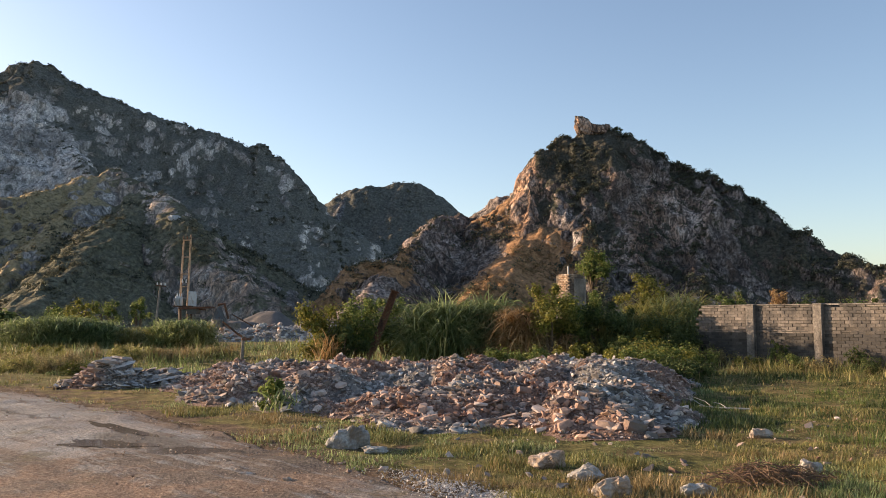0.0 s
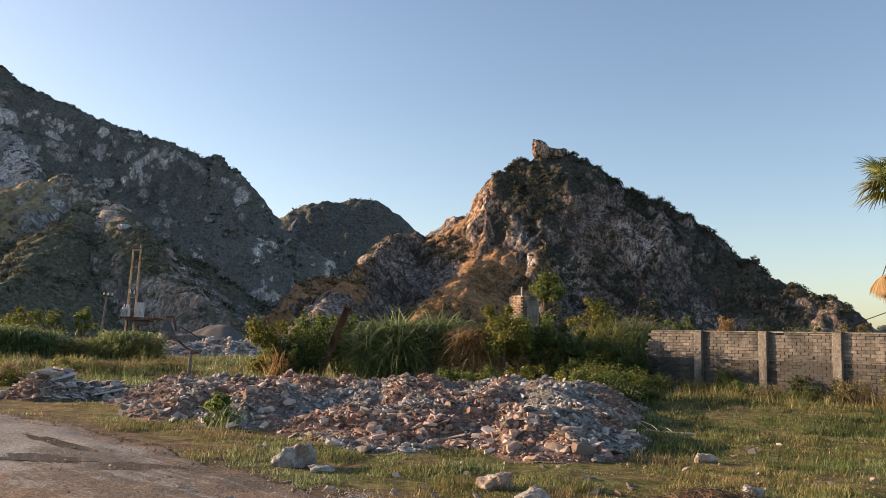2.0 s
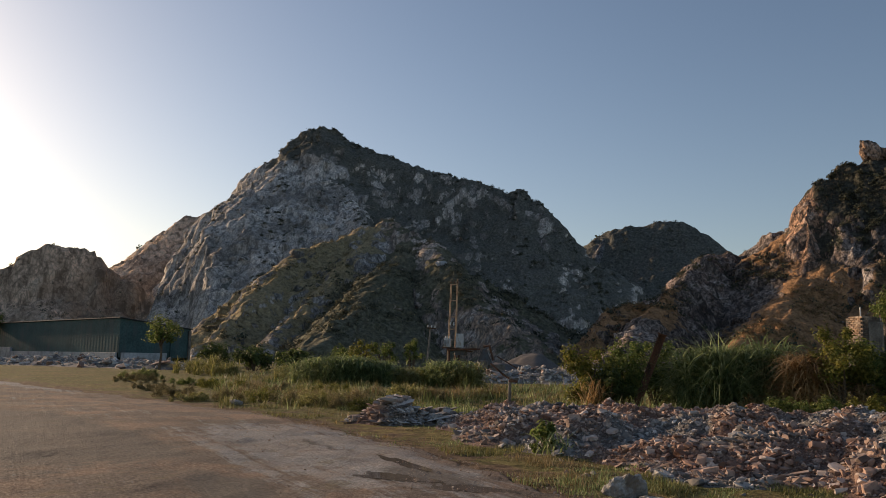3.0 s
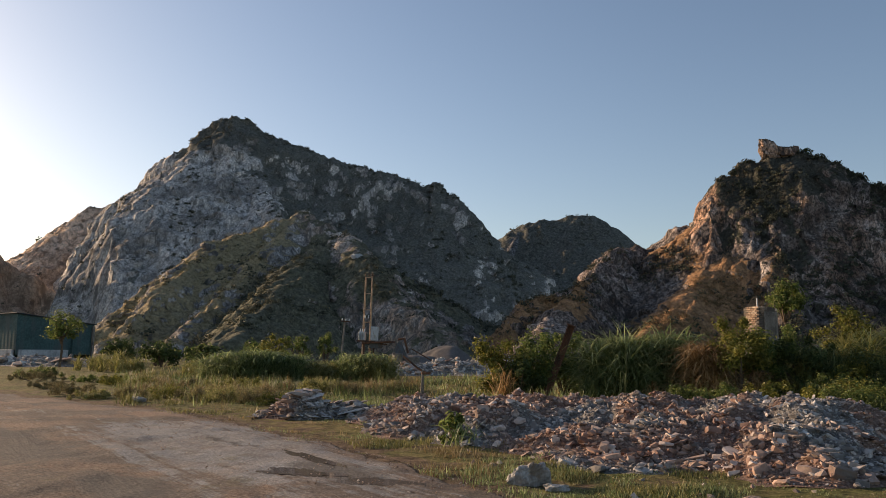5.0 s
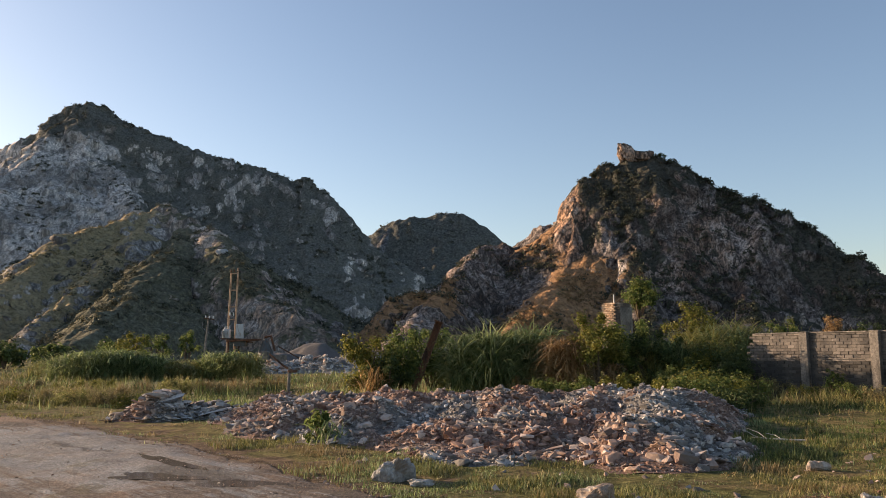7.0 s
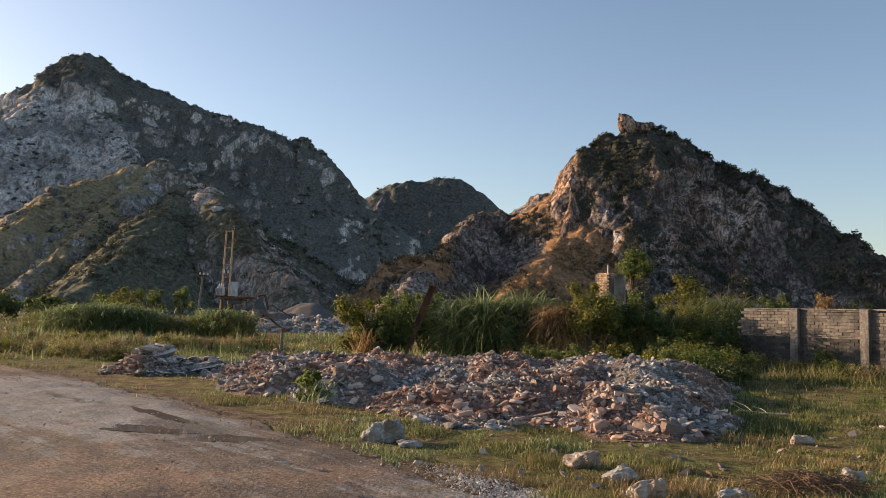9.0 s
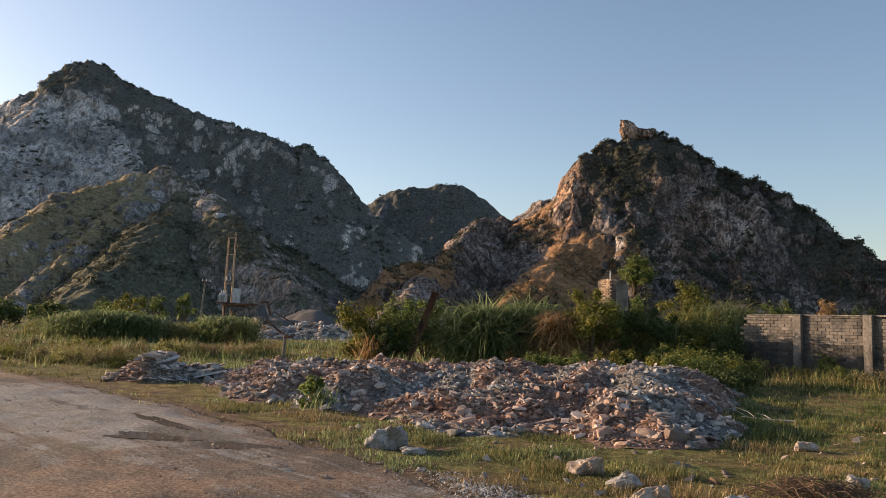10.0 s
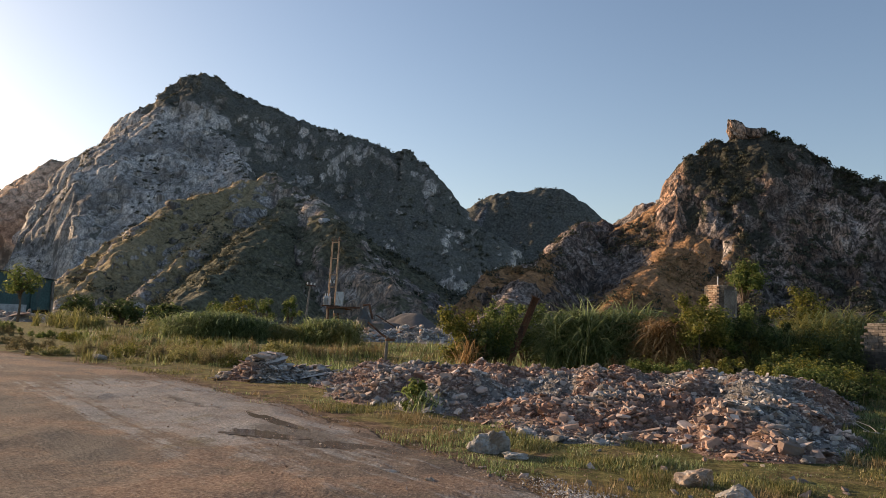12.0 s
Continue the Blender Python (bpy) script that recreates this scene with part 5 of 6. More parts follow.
SHAPES = []
for s in range(16):
    bm = stone_shape(500 + s, 0.55 if s % 3 == 0 else 0.95, 10)
    bm.verts.index_update()
    SHAPES.append((np.array([v.co for v in bm.verts]), np.array([[v.index for v in f.verts] for f in bm.faces])))
    bm.free()
STONE_MESHES = [mesh_from("stone", stone_shape(500 + s, 0.55 if s % 3 == 0 else 1.0), M_STONE) for s in range(16)]


def many_stones(name, pos, size, rng, mat, label, parent=None):
    """Many loose stones joined in one mesh."""
    vs, fs, k = [], [], 0
    for p, s in zip(pos, size):
        v, f = SHAPES[rng.randint(0, 16)]
        m = np.array(Euler((rng.normal(0, 0.35), rng.normal(0, 0.35), rng.uniform(0, 6.28))).to_matrix())
        vs.append((v * s * rng.uniform(0.75, 1.25, 3)) @ m.T + p)
        fs.append(f + k)
        k += len(v)
    ob = new(name, mesh_of(name, np.concatenate(vs), np.concatenate(fs), mat))
    ob.parent = parent
    return tagged(ob, label, kind="stuff") if parent else tagged(ob, label, "stones", kind="stuff")


def rubble_heap(name, label, mounds, bounds, step, n, big, lo, hi, seed, front, soil=M_SOIL, bits=M_STONES, slabs=0.25, coarse=lambda x, y: y < -99, grade=(4.6, 6.5)):
    """A heap: a body of earth, single stones that can be picked apart, and a mass of small ones."""
    x0, x1, y0, y1 = bounds
    rng = np.random.RandomState(seed)
    root = thing(name, pose(0, 0, 0), label, "rubble")
    xs, ys = np.arange(x0, x1, step), np.arange(y0, y1, step)
    v, f = sheet(xs, ys, lambda a, b: heap(a, b, mounds) + ground_z(a, b))
    hz = heap(v[:, 0], v[:, 1], mounds)
    f = f[(hz[f] > 0.005).any(axis=1)]
    used = np.unique(f)
    remap = np.full(len(v), -1)
    remap[used] = np.arange(len(used))
    part("earth", mesh_of("earth", v[used], remap[f], soil, True), soil, root, "crumbled reddish earth and mortar")
    x, y = rng.uniform(x0, x1, n * 6), rng.uniform(y0, y1, n * 6)
    h = heap(x, y, mounds)
    ok = (h > 0.015) & (rng.rand(n * 6) < 0.35 + h)
    x, y, h = x[ok][:n], y[ok][:n], h[ok][:n]
    size = lo + (hi - lo) * rng.rand(len(x)) ** np.where(coarse(x, y), *grade)
    size = np.where(coarse(x, y), size * 1.1, size)
    # bigger blocks have rolled to the front
    size = np.where((y < front(x)) & (rng.rand(len(x)) < 0.1), size * 1.5, size)
    pos = np.stack([x, y, h + ground_z(x, y) + size * 0.1], 1)
    order = np.argsort(-size * (12.0 / pos[:, 1]))
    for j in order[:big]:
        ob = new("stone", STONE_MESHES[rng.randint(0, 16)])
        ob.parent = root
        s = size[j]
        ob.matrix_world = Matrix.LocRotScale(pos[j], Euler((rng.uniform(-0.4, 0.4), rng.uniform(-0.4, 0.4), rng.uniform(0, 6.28))), (s * rng.uniform(0.8, 1.3), s * rng.uniform(0.7, 1.1), s * rng.uniform(0.6, 1.1)) if rng.rand() > slabs else (s * rng.uniform(1.5, 2.4), s * rng.uniform(0.8, 1.2), s * rng.uniform(0.25, 0.45)))
    rest = order[big:]
    many_stones("rubble_fill", pos[rest], size[rest], rng, bits, "mass of small broken stones", root)
    return root


rubble_heap("rubble_bank", "long bank of dumped broken stone and reddish earth", MOUNDS, (-6.6, 6.4, 10.0, 23.2), 0.06, 46000, 300, 0.026, 0.16, 71, lambda x: 14.2 - 0.75 * x, slabs=0.14, coarse=lambda x, y: ((x > 1.7) & (y < 13.6)) | ((x < -2.5) & (y < 16.6)) | ((x > -1.2) & (x < 1.4) & (y < 14.0)))
rubble_heap("rubble_pile", "small pile of grey stone slabs and broken bricks", PILE, (-9.4, -5.4, 17.9, 20.2), 0.08, 1800, 200, 0.05, 0.25, 72, lambda x: 18.9, slabs=0.6, grade=(3.5, 3.5))
rubble_heap("spoil_heap", "pale spoil heaps of quarry stone on the field", FARPILE, (-18, -3, 34, 64), 0.3, 3000, 60, 0.1, 0.5, 73, lambda x: 37.0, soil=M_PALESOIL, bits=M_GRAVEL, grade=(4.0, 4.0))
rubble_heap("yard_rubble", "pale stone rubble dumped before the shed", YARD, (-104, -54, 74, 98), 0.6, 1500, 60, 0.25, 1.1, 74, lambda x: 80.0, soil=M_PALESOIL, bits=M_GRAVEL, grade=(4.0, 4.0))
turf(260000, -30, 16, 6.2, 34, 0.05, M_TURFBLADE, 81, 0.0)
turf(64000, -30, 16, 6.6, 34, 0.065, M_STRAW, 82, -0.25)
turf(90000, -12, 16, 6.6, 30, 0.05, M_REED, 85, -0.15)
# lush grass beside the rubble, its dark blades also standing in for shade
turf(80000, 3.4, 13, 11.5, 24, 0.075, M_DARKLEAF, 89, 0.35)
turf(60000, -100, 30, 20, 110, 0.2, M_TURFBLADE, 83, -0.25)
turf(34000, -100, 30, 19, 110, 0.28, M_STRAW, 86, -0.5)
turf(40000, -60, 30, 22, 75, 0.25, M_REED, 88, -0.45)
turf(40000, -110, -18, 34, 95, 0.22, M_TURFBLADE, 92, 0.1)
turf(30000, -60, 30, 22, 75, 0.25, M_DARKLEAF, 87, -0.5)
turf(40000, 4.2, 18, 10, 26, 0.065, M_LEAF, 84, 0.15)


def boulder(x, y, size, seed, label, group="boulders on the grass", turn=0.0, sink=0.15, mat=M_BOULDER, lift=0.0):
    """A single weathered block with chipped faces."""
    bm = stone_shape(seed)
    bmesh.ops.subdivide_edges(bm, edges=bm.edges, cuts=6, use_grid_fill=True)
    for _ in range(4):
        bmesh.ops.smooth_vert(bm, verts=bm.verts, factor=0.5, use_axis_x=True, use_axis_y=True, use_axis_z=True)
    for v in bm.verts:
        c = v.co
        v.co += c.normalized() * (0.11 * float(fbm(c.x * 5 + seed + c.z * 2, c.y * 5 + c.z * 4, 5, seed, 0.62)))
    for v in bm.verts:
        v.co = Vector((v.co.x * size[0], v.co.y * size[1], v.co.z * size[2]))
    zs = min(v.co.z for v in bm.verts)
    return solid("boulder", bm, mat, pose(x, y, lift + float(ground_z(x, y)) - zs - sink * size[2], 0, 0, turn), label, "boulder", group)


boulder(-1.22, 10.35, (0.5, 0.46, 0.56), 621, "pale limestone boulder half sunk in the grass", turn=25, sink=0.3)
boulder(1.15, 8.8, (0.42, 0.34, 0.3), 602, "pale pinkish boulder lying on the grass", turn=20, mat=M_TANSTONE)
boulder(1.42, 8.2, (0.38, 0.26, 0.26), 603, "pale block of stone lying on the grass", turn=-10)
boulder(1.55, 7.35, (0.42, 0.34, 0.4), 604, "tan block of stone lying on the grass", turn=40, mat=M_TANSTONE)
boulder(2.25, 7.2, (0.28, 0.26, 0.24), 605, "small grey stone lying on the grass")
boulder(-0.85, 9.95, (0.3, 0.24, 0.14), 606, "flat grey stone sunk in the grass")
boulder(0.05, 8.25, (0.14, 0.12, 0.15), 607, "small stone on the road's edge")
boulder(-1.55, 8.1, (0.1, 0.1, 0.09), 608, "small reddish stone on the road", mat=M_TANSTONE)
boulder(-2.05, 8.5, (0.15, 0.12, 0.08), 609, "small reddish stone on the road", mat=M_TANSTONE)
boulder(-15.3, 23.4, (0.5, 0.4, 0.3), 610, "grey boulder by the road's edge")
boulder(4.3, 10.9, (0.3, 0.25, 0.2), 611, "reddish stone on the grass", mat=M_TANSTONE)
boulder(3.75, 8.25, (0.22, 0.2, 0.3), 613, "white stone beside the brushwood")
rng = np.random.RandomState(91)
n = 520
y = rng.uniform(6.3, 13.5, n)
x = rng.uniform(-0.2, 0.62, n) * y
ok = (y > edge_y(x) - 0.4) & (rubble_z(x, y) < 0.05)
x, y = x[ok], y[ok]
many_stones("scattered_stones", np.stack([x, y, ground_z(x, y) + 0.004], 1), 0.02 + 0.12 * rng.rand(len(x)) ** 5, rng, M_STONES, "loose stones scattered over the grass")
n = 7000
x = rng.normal(0.75, 0.55, n)
y = edge_y(x) + rng.normal(0.0, 0.28, n)
many_stones("gravel", np.stack([x, y, ground_z(x, y) + 0.03], 1), 0.01 + 0.02 * rng.rand(n) ** 2, rng, M_GRAVEL, "pale gravel spilt along the road's edge")
n = 6000
x = rng.uniform(-11, 1.5, n)
y = edge_y(x) - rng.rand(n) ** 2.6 * 5.0
ok = y > 5.0
x, y = x[ok], y[ok]
many_stones("road_stones", np.stack([x, y, ground_z(x, y) + 0.04], 1), 0.006 + 0.03 * rng.rand(len(x)) ** 7, rng, M_CLOD, "small stones lying loose on the road")


def brushwood(x, y, seed):
    rnd = random.Random(seed)
    root = thing("brushwood", pose(x, y, float(ground_z(x, y))), "tangled heap of dry brown brushwood on the grass", "brushwood")
    for _ in range(260):
        a, l = rnd.uniform(0, math.pi), rnd.uniform(0.15, 0.48)
        c = Vector((rnd.gauss(0, 0.3), rnd.gauss(0, 0.15), 0))
        c.z = 0.02 + max(0, 0.2 - 0.3 * c.length) * rnd.random()
        d = Vector((math.cos(a), math.sin(a) * 0.7, rnd.uniform(-0.12, 0.3))) * l * 0.5
        bend = Vector((rnd.uniform(-0.06, 0.06), rnd.uniform(-0.06, 0.06), rnd.uniform(0, 0.08)))
        p0, p1 = c - d, c + d
        p0.z, p1.z = max(p0.z, 0.005), max(p1.z, 0.005)
        part("twig", tube(bmesh.new(), (p0, c + bend, p1), (0.005, 0.004, 0.002), 4), M_TWIG, root)
    return root


brushwood(3.1, 7.75, 5)


def dead_branch(x, y, turn):
    root = thing("dead_branch", pose(x, y, float(ground_z(x, y)) + 0.03, 0, 0, turn), "pale bare forked branch lying in the grass", "branch")
    part("stem", tube(bmesh.new(), ((-0.42, 0, 0.06), (-0.1, 0.03, 0.03), (0.42, -0.02, 0.02)), (0.008, 0.013, 0.016), 7), M_PALEWOOD, root)
    for p0, p1, p2 in (((-0.18, 0.02, 0.03), (-0.3, 0.12, 0.13), (-0.5, 0.2, 0.2)), ((-0.3, 0.01, 0.05), (-0.42, -0.08, 0.1), (-0.6, -0.12, 0.22)), ((0.05, 0.02, 0.03), (-0.02, 0.16, 0.08), (-0.14, 0.3, 0.1))):
        part("twig", tube(bmesh.new(), (p0, p1, p2), (0.008, 0.006, 0.003), 5), M_PALEWOOD, root)
    return root


dead_branch(4.9, 14.1, -8)


# ---- pale rock and single bushes on the slopes ----
boulder(-66.3, 195.4, (2.9, 2.4, 2.8), 630, "single pale boulder on the dark spur", "", mat=M_PALEWALL, lift=25.3)
bush(50.4, 226.4, 1.6, 1.4, 2.4, 500, 0.4, M_DARKLEAF, "rounded dark tree on the hill's crest", 640, z0=54.8, low=0.1, name="crest_tree", clumps=14, category="tree")
bush(10.0, 238.6, 1.4, 1.2, 2.2, 400, 0.4, M_DARKLEAF, "small dark tree in the saddle", 641, z0=31.2, low=0.1, name="crest_tree", clumps=12, category="tree")


# ---- brick wall ----
WALL_LEN, SPAN, WALL_TURN = 18.0, 2.249, -50.74   # runs from its broken end towards the camera
PIERS = [SPAN * k for k in range(1, 8)]
COURSE, BRICK = 0.102, 0.25


def brick_mesh(name, l, d, h, mat, seed):
    return mesh_from(name, box(bmesh.new(), (l, d, h), bevel=0.008, jitter=0.005, seed=seed), mat)


def brick_wall():
    root = thing("brick_wall", pose(8.81, 28.24, 0, 0, 0, WALL_TURN), "long weathered cement-brick wall with piers and a broken end", "wall", kind="structure")
    length = WALL_LEN
    bm = bmesh.new()
    box(bm, (length - 0.35, 0.135, 1.98), (length / 2 + 0.2, 0.06, 0.96))
    part("mortar", bm, M_MORTAR, root, "dark recessed mortar")
    meshes = [brick_mesh("brick", BRICK - 0.012, 0.15, COURSE - 0.011, M_BRICK, s) for s in range(5)]
    # lower courses: moss plus the thicket's shade, both in the brick colour
    old_shaded = [brick_mesh("brick", BRICK - 0.012, 0.15, COURSE - 0.011, M_OLDSHADEBRICK, s) for s in range(5)]
    rnd = random.Random(17)
    spots = []
    for c in range(20):
        x = -BRICK / 2 if c % 2 else 0.0
        # the broken end steps back towards the top
        start = 0.08 + (0.16 if c > 15 else 0.0) + 0.1 * rnd.random() + (0.12 if c > 18 else 0)
        while x < length:
            l = BRICK
            if x + 0.5 * l > start:
                hole = c == 12 and any(abs(x + l / 2 - hx) < 0.16 for hx in (1.05, 3.85, 5.5, 6.1, 7.6, 8.9, 10.9))
                if not hole and not (c == 19 and rnd.random() < 0.04):
                    spots.append((x + l / 2, c))
            x += BRICK
    near = [s for s in spots if s[0] < 9.0]
    pick = set(rnd.sample(range(len(near)), min(300, len(near))))
    cube = np.array([(a, b, c) for a in (-0.5, 0.5) for b in (-0.5, 0.5) for c in (-0.5, 0.5)]) * np.array([BRICK - 0.012, 0.15, COURSE - 0.011])
    sides = np.array([(0, 1, 3, 2), (4, 6, 7, 5), (0, 4, 5, 1), (2, 3, 7, 6), (0, 2, 6, 4), (1, 5, 7, 3)])
    loose, k = {True: [], False: []}, 0
    for i, (bx, c) in enumerate(spots):
        off = rnd.uniform(-0.009, 0.009)
        at = (bx, 0.05 + off, 0.02 + COURSE * (c + 0.5))
        if bx < 9.0 and k in pick:
            ob = part("brick", (old_shaded if c < 11 else meshes)[rnd.randint(0, 4)], None, root)
            ob.location = at
            ob.rotation_euler = (0, 0, rnd.uniform(-0.012, 0.012))
        else:
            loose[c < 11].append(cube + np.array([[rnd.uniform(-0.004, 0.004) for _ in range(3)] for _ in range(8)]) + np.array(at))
        if bx < 9.0:
            k += 1
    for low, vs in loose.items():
        mat = M_OLDSHADEBRICKS if low else M_BRICKS
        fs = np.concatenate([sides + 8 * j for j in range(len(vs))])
        st = part("brickwork", mesh_of("brickwork", np.concatenate(vs), fs, mat), mat, root, "older mossy lower courses, darkened with painted shade" if low else "coursed cement bricks")
        tagged(st, kind="stuff")
    for px in PIERS:
        bm = box(bmesh.new(), (0.27, 0.29, 2.06), (px, -0.02, 1.02), bevel=0.015, jitter=0.008, seed=int(px * 10))
        p = part("pier", bm, M_CONCRETE, root, "rendered concrete pier")
        bm = box(bmesh.new(), (0.29, 0.31, 0.035), (px, -0.02, 2.062), bevel=0.012, jitter=0.006, seed=int(px * 7))
        part("pier_cap", bm, M_CONCRETE, p)
    for a, b in zip([0.35] + PIERS, PIERS + [WALL_LEN]):
        bm = box(bmesh.new(), (b - a - 0.29, 0.2, 0.045), ((a + b) / 2, 0.05, 2.045), bevel=0.01, jitter=0.006, seed=int(a * 9))
        part("coping", bm, M_CONCRETE, root, "pale mortar coping")
        bm = box(bmesh.new(), (b - a - 0.29, 0.152, 0.03), ((a + b) / 2, 0.045, 1.2), bevel=0.01, jitter=0.004, seed=int(a * 5))
        part("band", bm, M_MORTAR, root, "mortar band")
    return root


brick_wall()


# ---- brick tank at the hill's foot ----
def brick_pier(x, y, z, turn):
    root = thing("brick_tank", pose(x, y, 0, 0, 0, turn), "square brick tank with one rendered face, sunlit", "tank")
    part("core", box(bmesh.new(), (0.98, 0.98, z - 0.06), (0, 0, (z - 0.06) / 2)), M_MORTAR, root)
    me = [brick_mesh("brick", 0.2, 0.1, 0.075, M_REDBRICK, 30 + s) for s in range(4)]
    rnd = random.Random(3)
    rows = int(1.75 / 0.088)
    for c in range(rows):
        for k in range(5):
            off = 0.107 if c % 2 else 0.0
            u = -0.43 + 0.214 * k + off
            if u > 0.40:
                continue
            for side in (0, 1):
                ob = part("brick", me[rnd.randint(0, 3)], None, root)
                ob.location = (-0.49, u, z - 0.05 - 0.088 * c) if side == 0 else (u, -0.49, z - 0.05 - 0.088 * c)
                ob.rotation_euler = (0, 0, radians(90 if side == 0 else 0) + rnd.uniform(-0.02, 0.02))
    part("render_coat", box(bmesh.new(), (0.8, 0.05, z - 0.25), (0.16, -0.565, (z - 0.25) / 2), bevel=0.01, jitter=0.02, seed=2), M_CONCRETE, root, "grey rendered face")
    part("vent_pipe", tube(bmesh.new(), ((-0.2, -0.1, z - 0.1), (-0.2, -0.1, z + 0.42)), 0.03, 8), M_WHITE, root, "pale upright pipe")
    return root


brick_pier(6.45, 40.6, 3.85, 35)
bush(7.75, 41.4, 1.25, 1.0, 1.9, 3200, 0.17, M_LEAF, "small green tree rooted beside the brick tank", 400, z0=3.15, low=0.2, name="small_tree", clumps=16, category="tree")
part("trunk", tube(bmesh.new(), ((0, 0, -3.25), (0.05, 0, -1.0), (0, 0, 0.4)), (0.09, 0.07, 0.05), 7), M_BARK, bpy.data.objects["small_tree"])


# ---- rusty beam in the thicket ----
def beam(a, b, w, h):
    a, b = Vector(a), Vector(b)
    bm = bmesh.new()
    L = (b - a).length
    box(bm, (w, 0.025, L), (0, h / 2, 0))
    box(bm, (w, 0.025, L), (0, -h / 2, 0))
    box(bm, (0.025, h - 0.03, L), (0, 0, 0))
    m = Matrix.Translation((a + b) / 2) @ (b - a).to_track_quat("Z", "Y").to_matrix().to_4x4()
    root = thing("steel_beam", m, "leaning rusty steel beam in the thicket", "beam")
    part("beam_section", bm, M_RUST, root)
    part("end_plate", box(bmesh.new(), (w * 1.5, h * 1.5, 0.04), (0, 0, L / 2), bevel=0.008), M_RUST, root, "dark rusty end plate")
    return root


beam((-2.72, 28.9, 0.0), (-1.74, 28.9, 2.6), 0.24, 0.22)


# ---- rusty post and jib by the spoil heaps ----
def jib(x, y):
    root = thing("rusty_jib", pose(x, y, 0), "rusty iron post with a slanting arm", "post")
    part("post", tube(bmesh.new(), ((0, 0, 0), (0.02, 0, 0.6), (0.03, 0, 0.98)), (0.07, 0.06, 0.05), 8), M_CONCRETE, root, "pale chipped post")
    part("arm", tube(bmesh.new(), ((0.15, 0, 0.85), (-0.2, 0, 1.05), (-0.75, 0, 1.5)), (0.05, 0.04, 0.03), 8), M_RUST, root)
    part("bracket", box(bmesh.new(), (0.35, 0.12, 0.1), (0.15, 0, 0.84), bevel=0.02), M_RUST, root)
    return root


jib(-7.5, 30.0)


# ---- transformer mast ----
def mast(x, y):
    root = thing("transformer_mast", pose(x, y, 0, 0, 1.6, 0), "twin-pole transformer mast with crossbars, standing on the field", "transformer mast")
    for s in (-1, 1):
        bm = tube(bmesh.new(), ((s * 0.37, 0, 0), (s * 0.35, 0, 5), (s * 0.33, 0, 9.3 + 0.25 * s)), (0.11, 0.095, 0.08), 8)
        part("pole", bm, M_MASTPAINT, root, "pale painted pole")
    for z in (4.6, 5.8, 7.4, 9.0):
        part("crossbar", box(bmesh.new(), (0.8, 0.09, 0.1), (0, -0.07, z), (0, -6 if z > 8 else -3, 0), bevel=0.012), M_MASTPAINT, root)
    for k in (-0.33, 0.0, 0.33):
        bm = tube(bmesh.new(), ((k, -0.07, 9.1), (k, -0.07, 9.2), (k, -0.07, 9.25), (k, -0.07, 9.42)), (0.04, 0.07, 0.04, 0.03), 8)
        part("insulator", bm, M_RUST, root)
    for k in (-0.2, 0.15):
        part("fuse", tube(bmesh.new(), ((k, -0.15, 4.95), (k, -0.15, 5.05), (k, -0.15, 5.3)), (0.05, 0.08, 0.04), 8), M_WHITE, root, "white porcelain fuse")
    part("platform", box(bmesh.new(), (1.5, 0.9, 0.12), (-0.1, 0, 2.75), bevel=0.015), M_RUST, root)
    tank = part("transformer", box(bmesh.new(), (0.62, 0.55, 0.85), (-0.38, -0.25, 3.24), bevel=0.05), M_GREYPAINT, root, "pale grey transformer tank")
    for k in range(3):
        part("bushing", tube(bmesh.new(), ((-0.58 + 0.2 * k, -0.25, 3.66), (-0.58 + 0.2 * k, -0.25, 3.76), (-0.58 + 0.2 * k, -0.25, 3.95)), (0.04, 0.065, 0.03), 8), M_WHITE, tank)
    for k in range(5):
        part("cooling_fin", box(bmesh.new(), (0.03, 0.1, 0.6), (-0.62 + 0.12 * k, -0.57, 3.2)), M_GREYPAINT, tank)
    cab = part("switch_cabinet", box(bmesh.new(), (0.68, 0.45, 1.35), (0.85, -0.2, 3.5), bevel=0.03), M_GREYPAINT, root, "pale grey switch cabinet")
    part("cabinet_door", box(bmesh.new(), (0.58, 0.02, 1.2), (0.85, -0.437, 3.5), bevel=0.005), M_GREYPAINT, cab)
    part("conduit", tube(bmesh.new(), ((0.9, -0.2, 2.85), (0.9, -0.2, 2.1), (0.6, -0.1, 1.2), (0.45, 0, 0.1)), 0.04, 6), M_CABLE, root)
    part("stay", box(bmesh.new(), (1.9, 0.1, 0.12), (1.2, -0.1, 2.55), (0, 4, 0), bevel=0.01), M_RUST, root)
    return root


mast(-24.4, 75.0)


def small_pole(x, y):
    root = thing("utility_pole", pose(x, y, 0, 0, 5.0, 0), "thin leaning concrete utility pole with a short crossarm", "utility pole")
    part("pole", tube(bmesh.new(), ((0, 0, -0.1), (0, 0, 2.5), (0, 0, 4.75)), (0.11, 0.095, 0.08), 8), M_CONCRETE, root)
    part("crossarm", box(bmesh.new(), (0.9, 0.09, 0.1), (0.1, -0.08, 4.5), bevel=0.01), M_RUST, root)
    for k in (-0.25, 0.1, 0.45):
        part("insulator", tube(bmesh.new(), ((k, -0.08, 4.55), (k, -0.08, 4.62), (k, -0.08, 4.78)), (0.03, 0.07, 0.04), 8), M_WHITE, root)
    return root


small_pole(-25.2, 70.0)


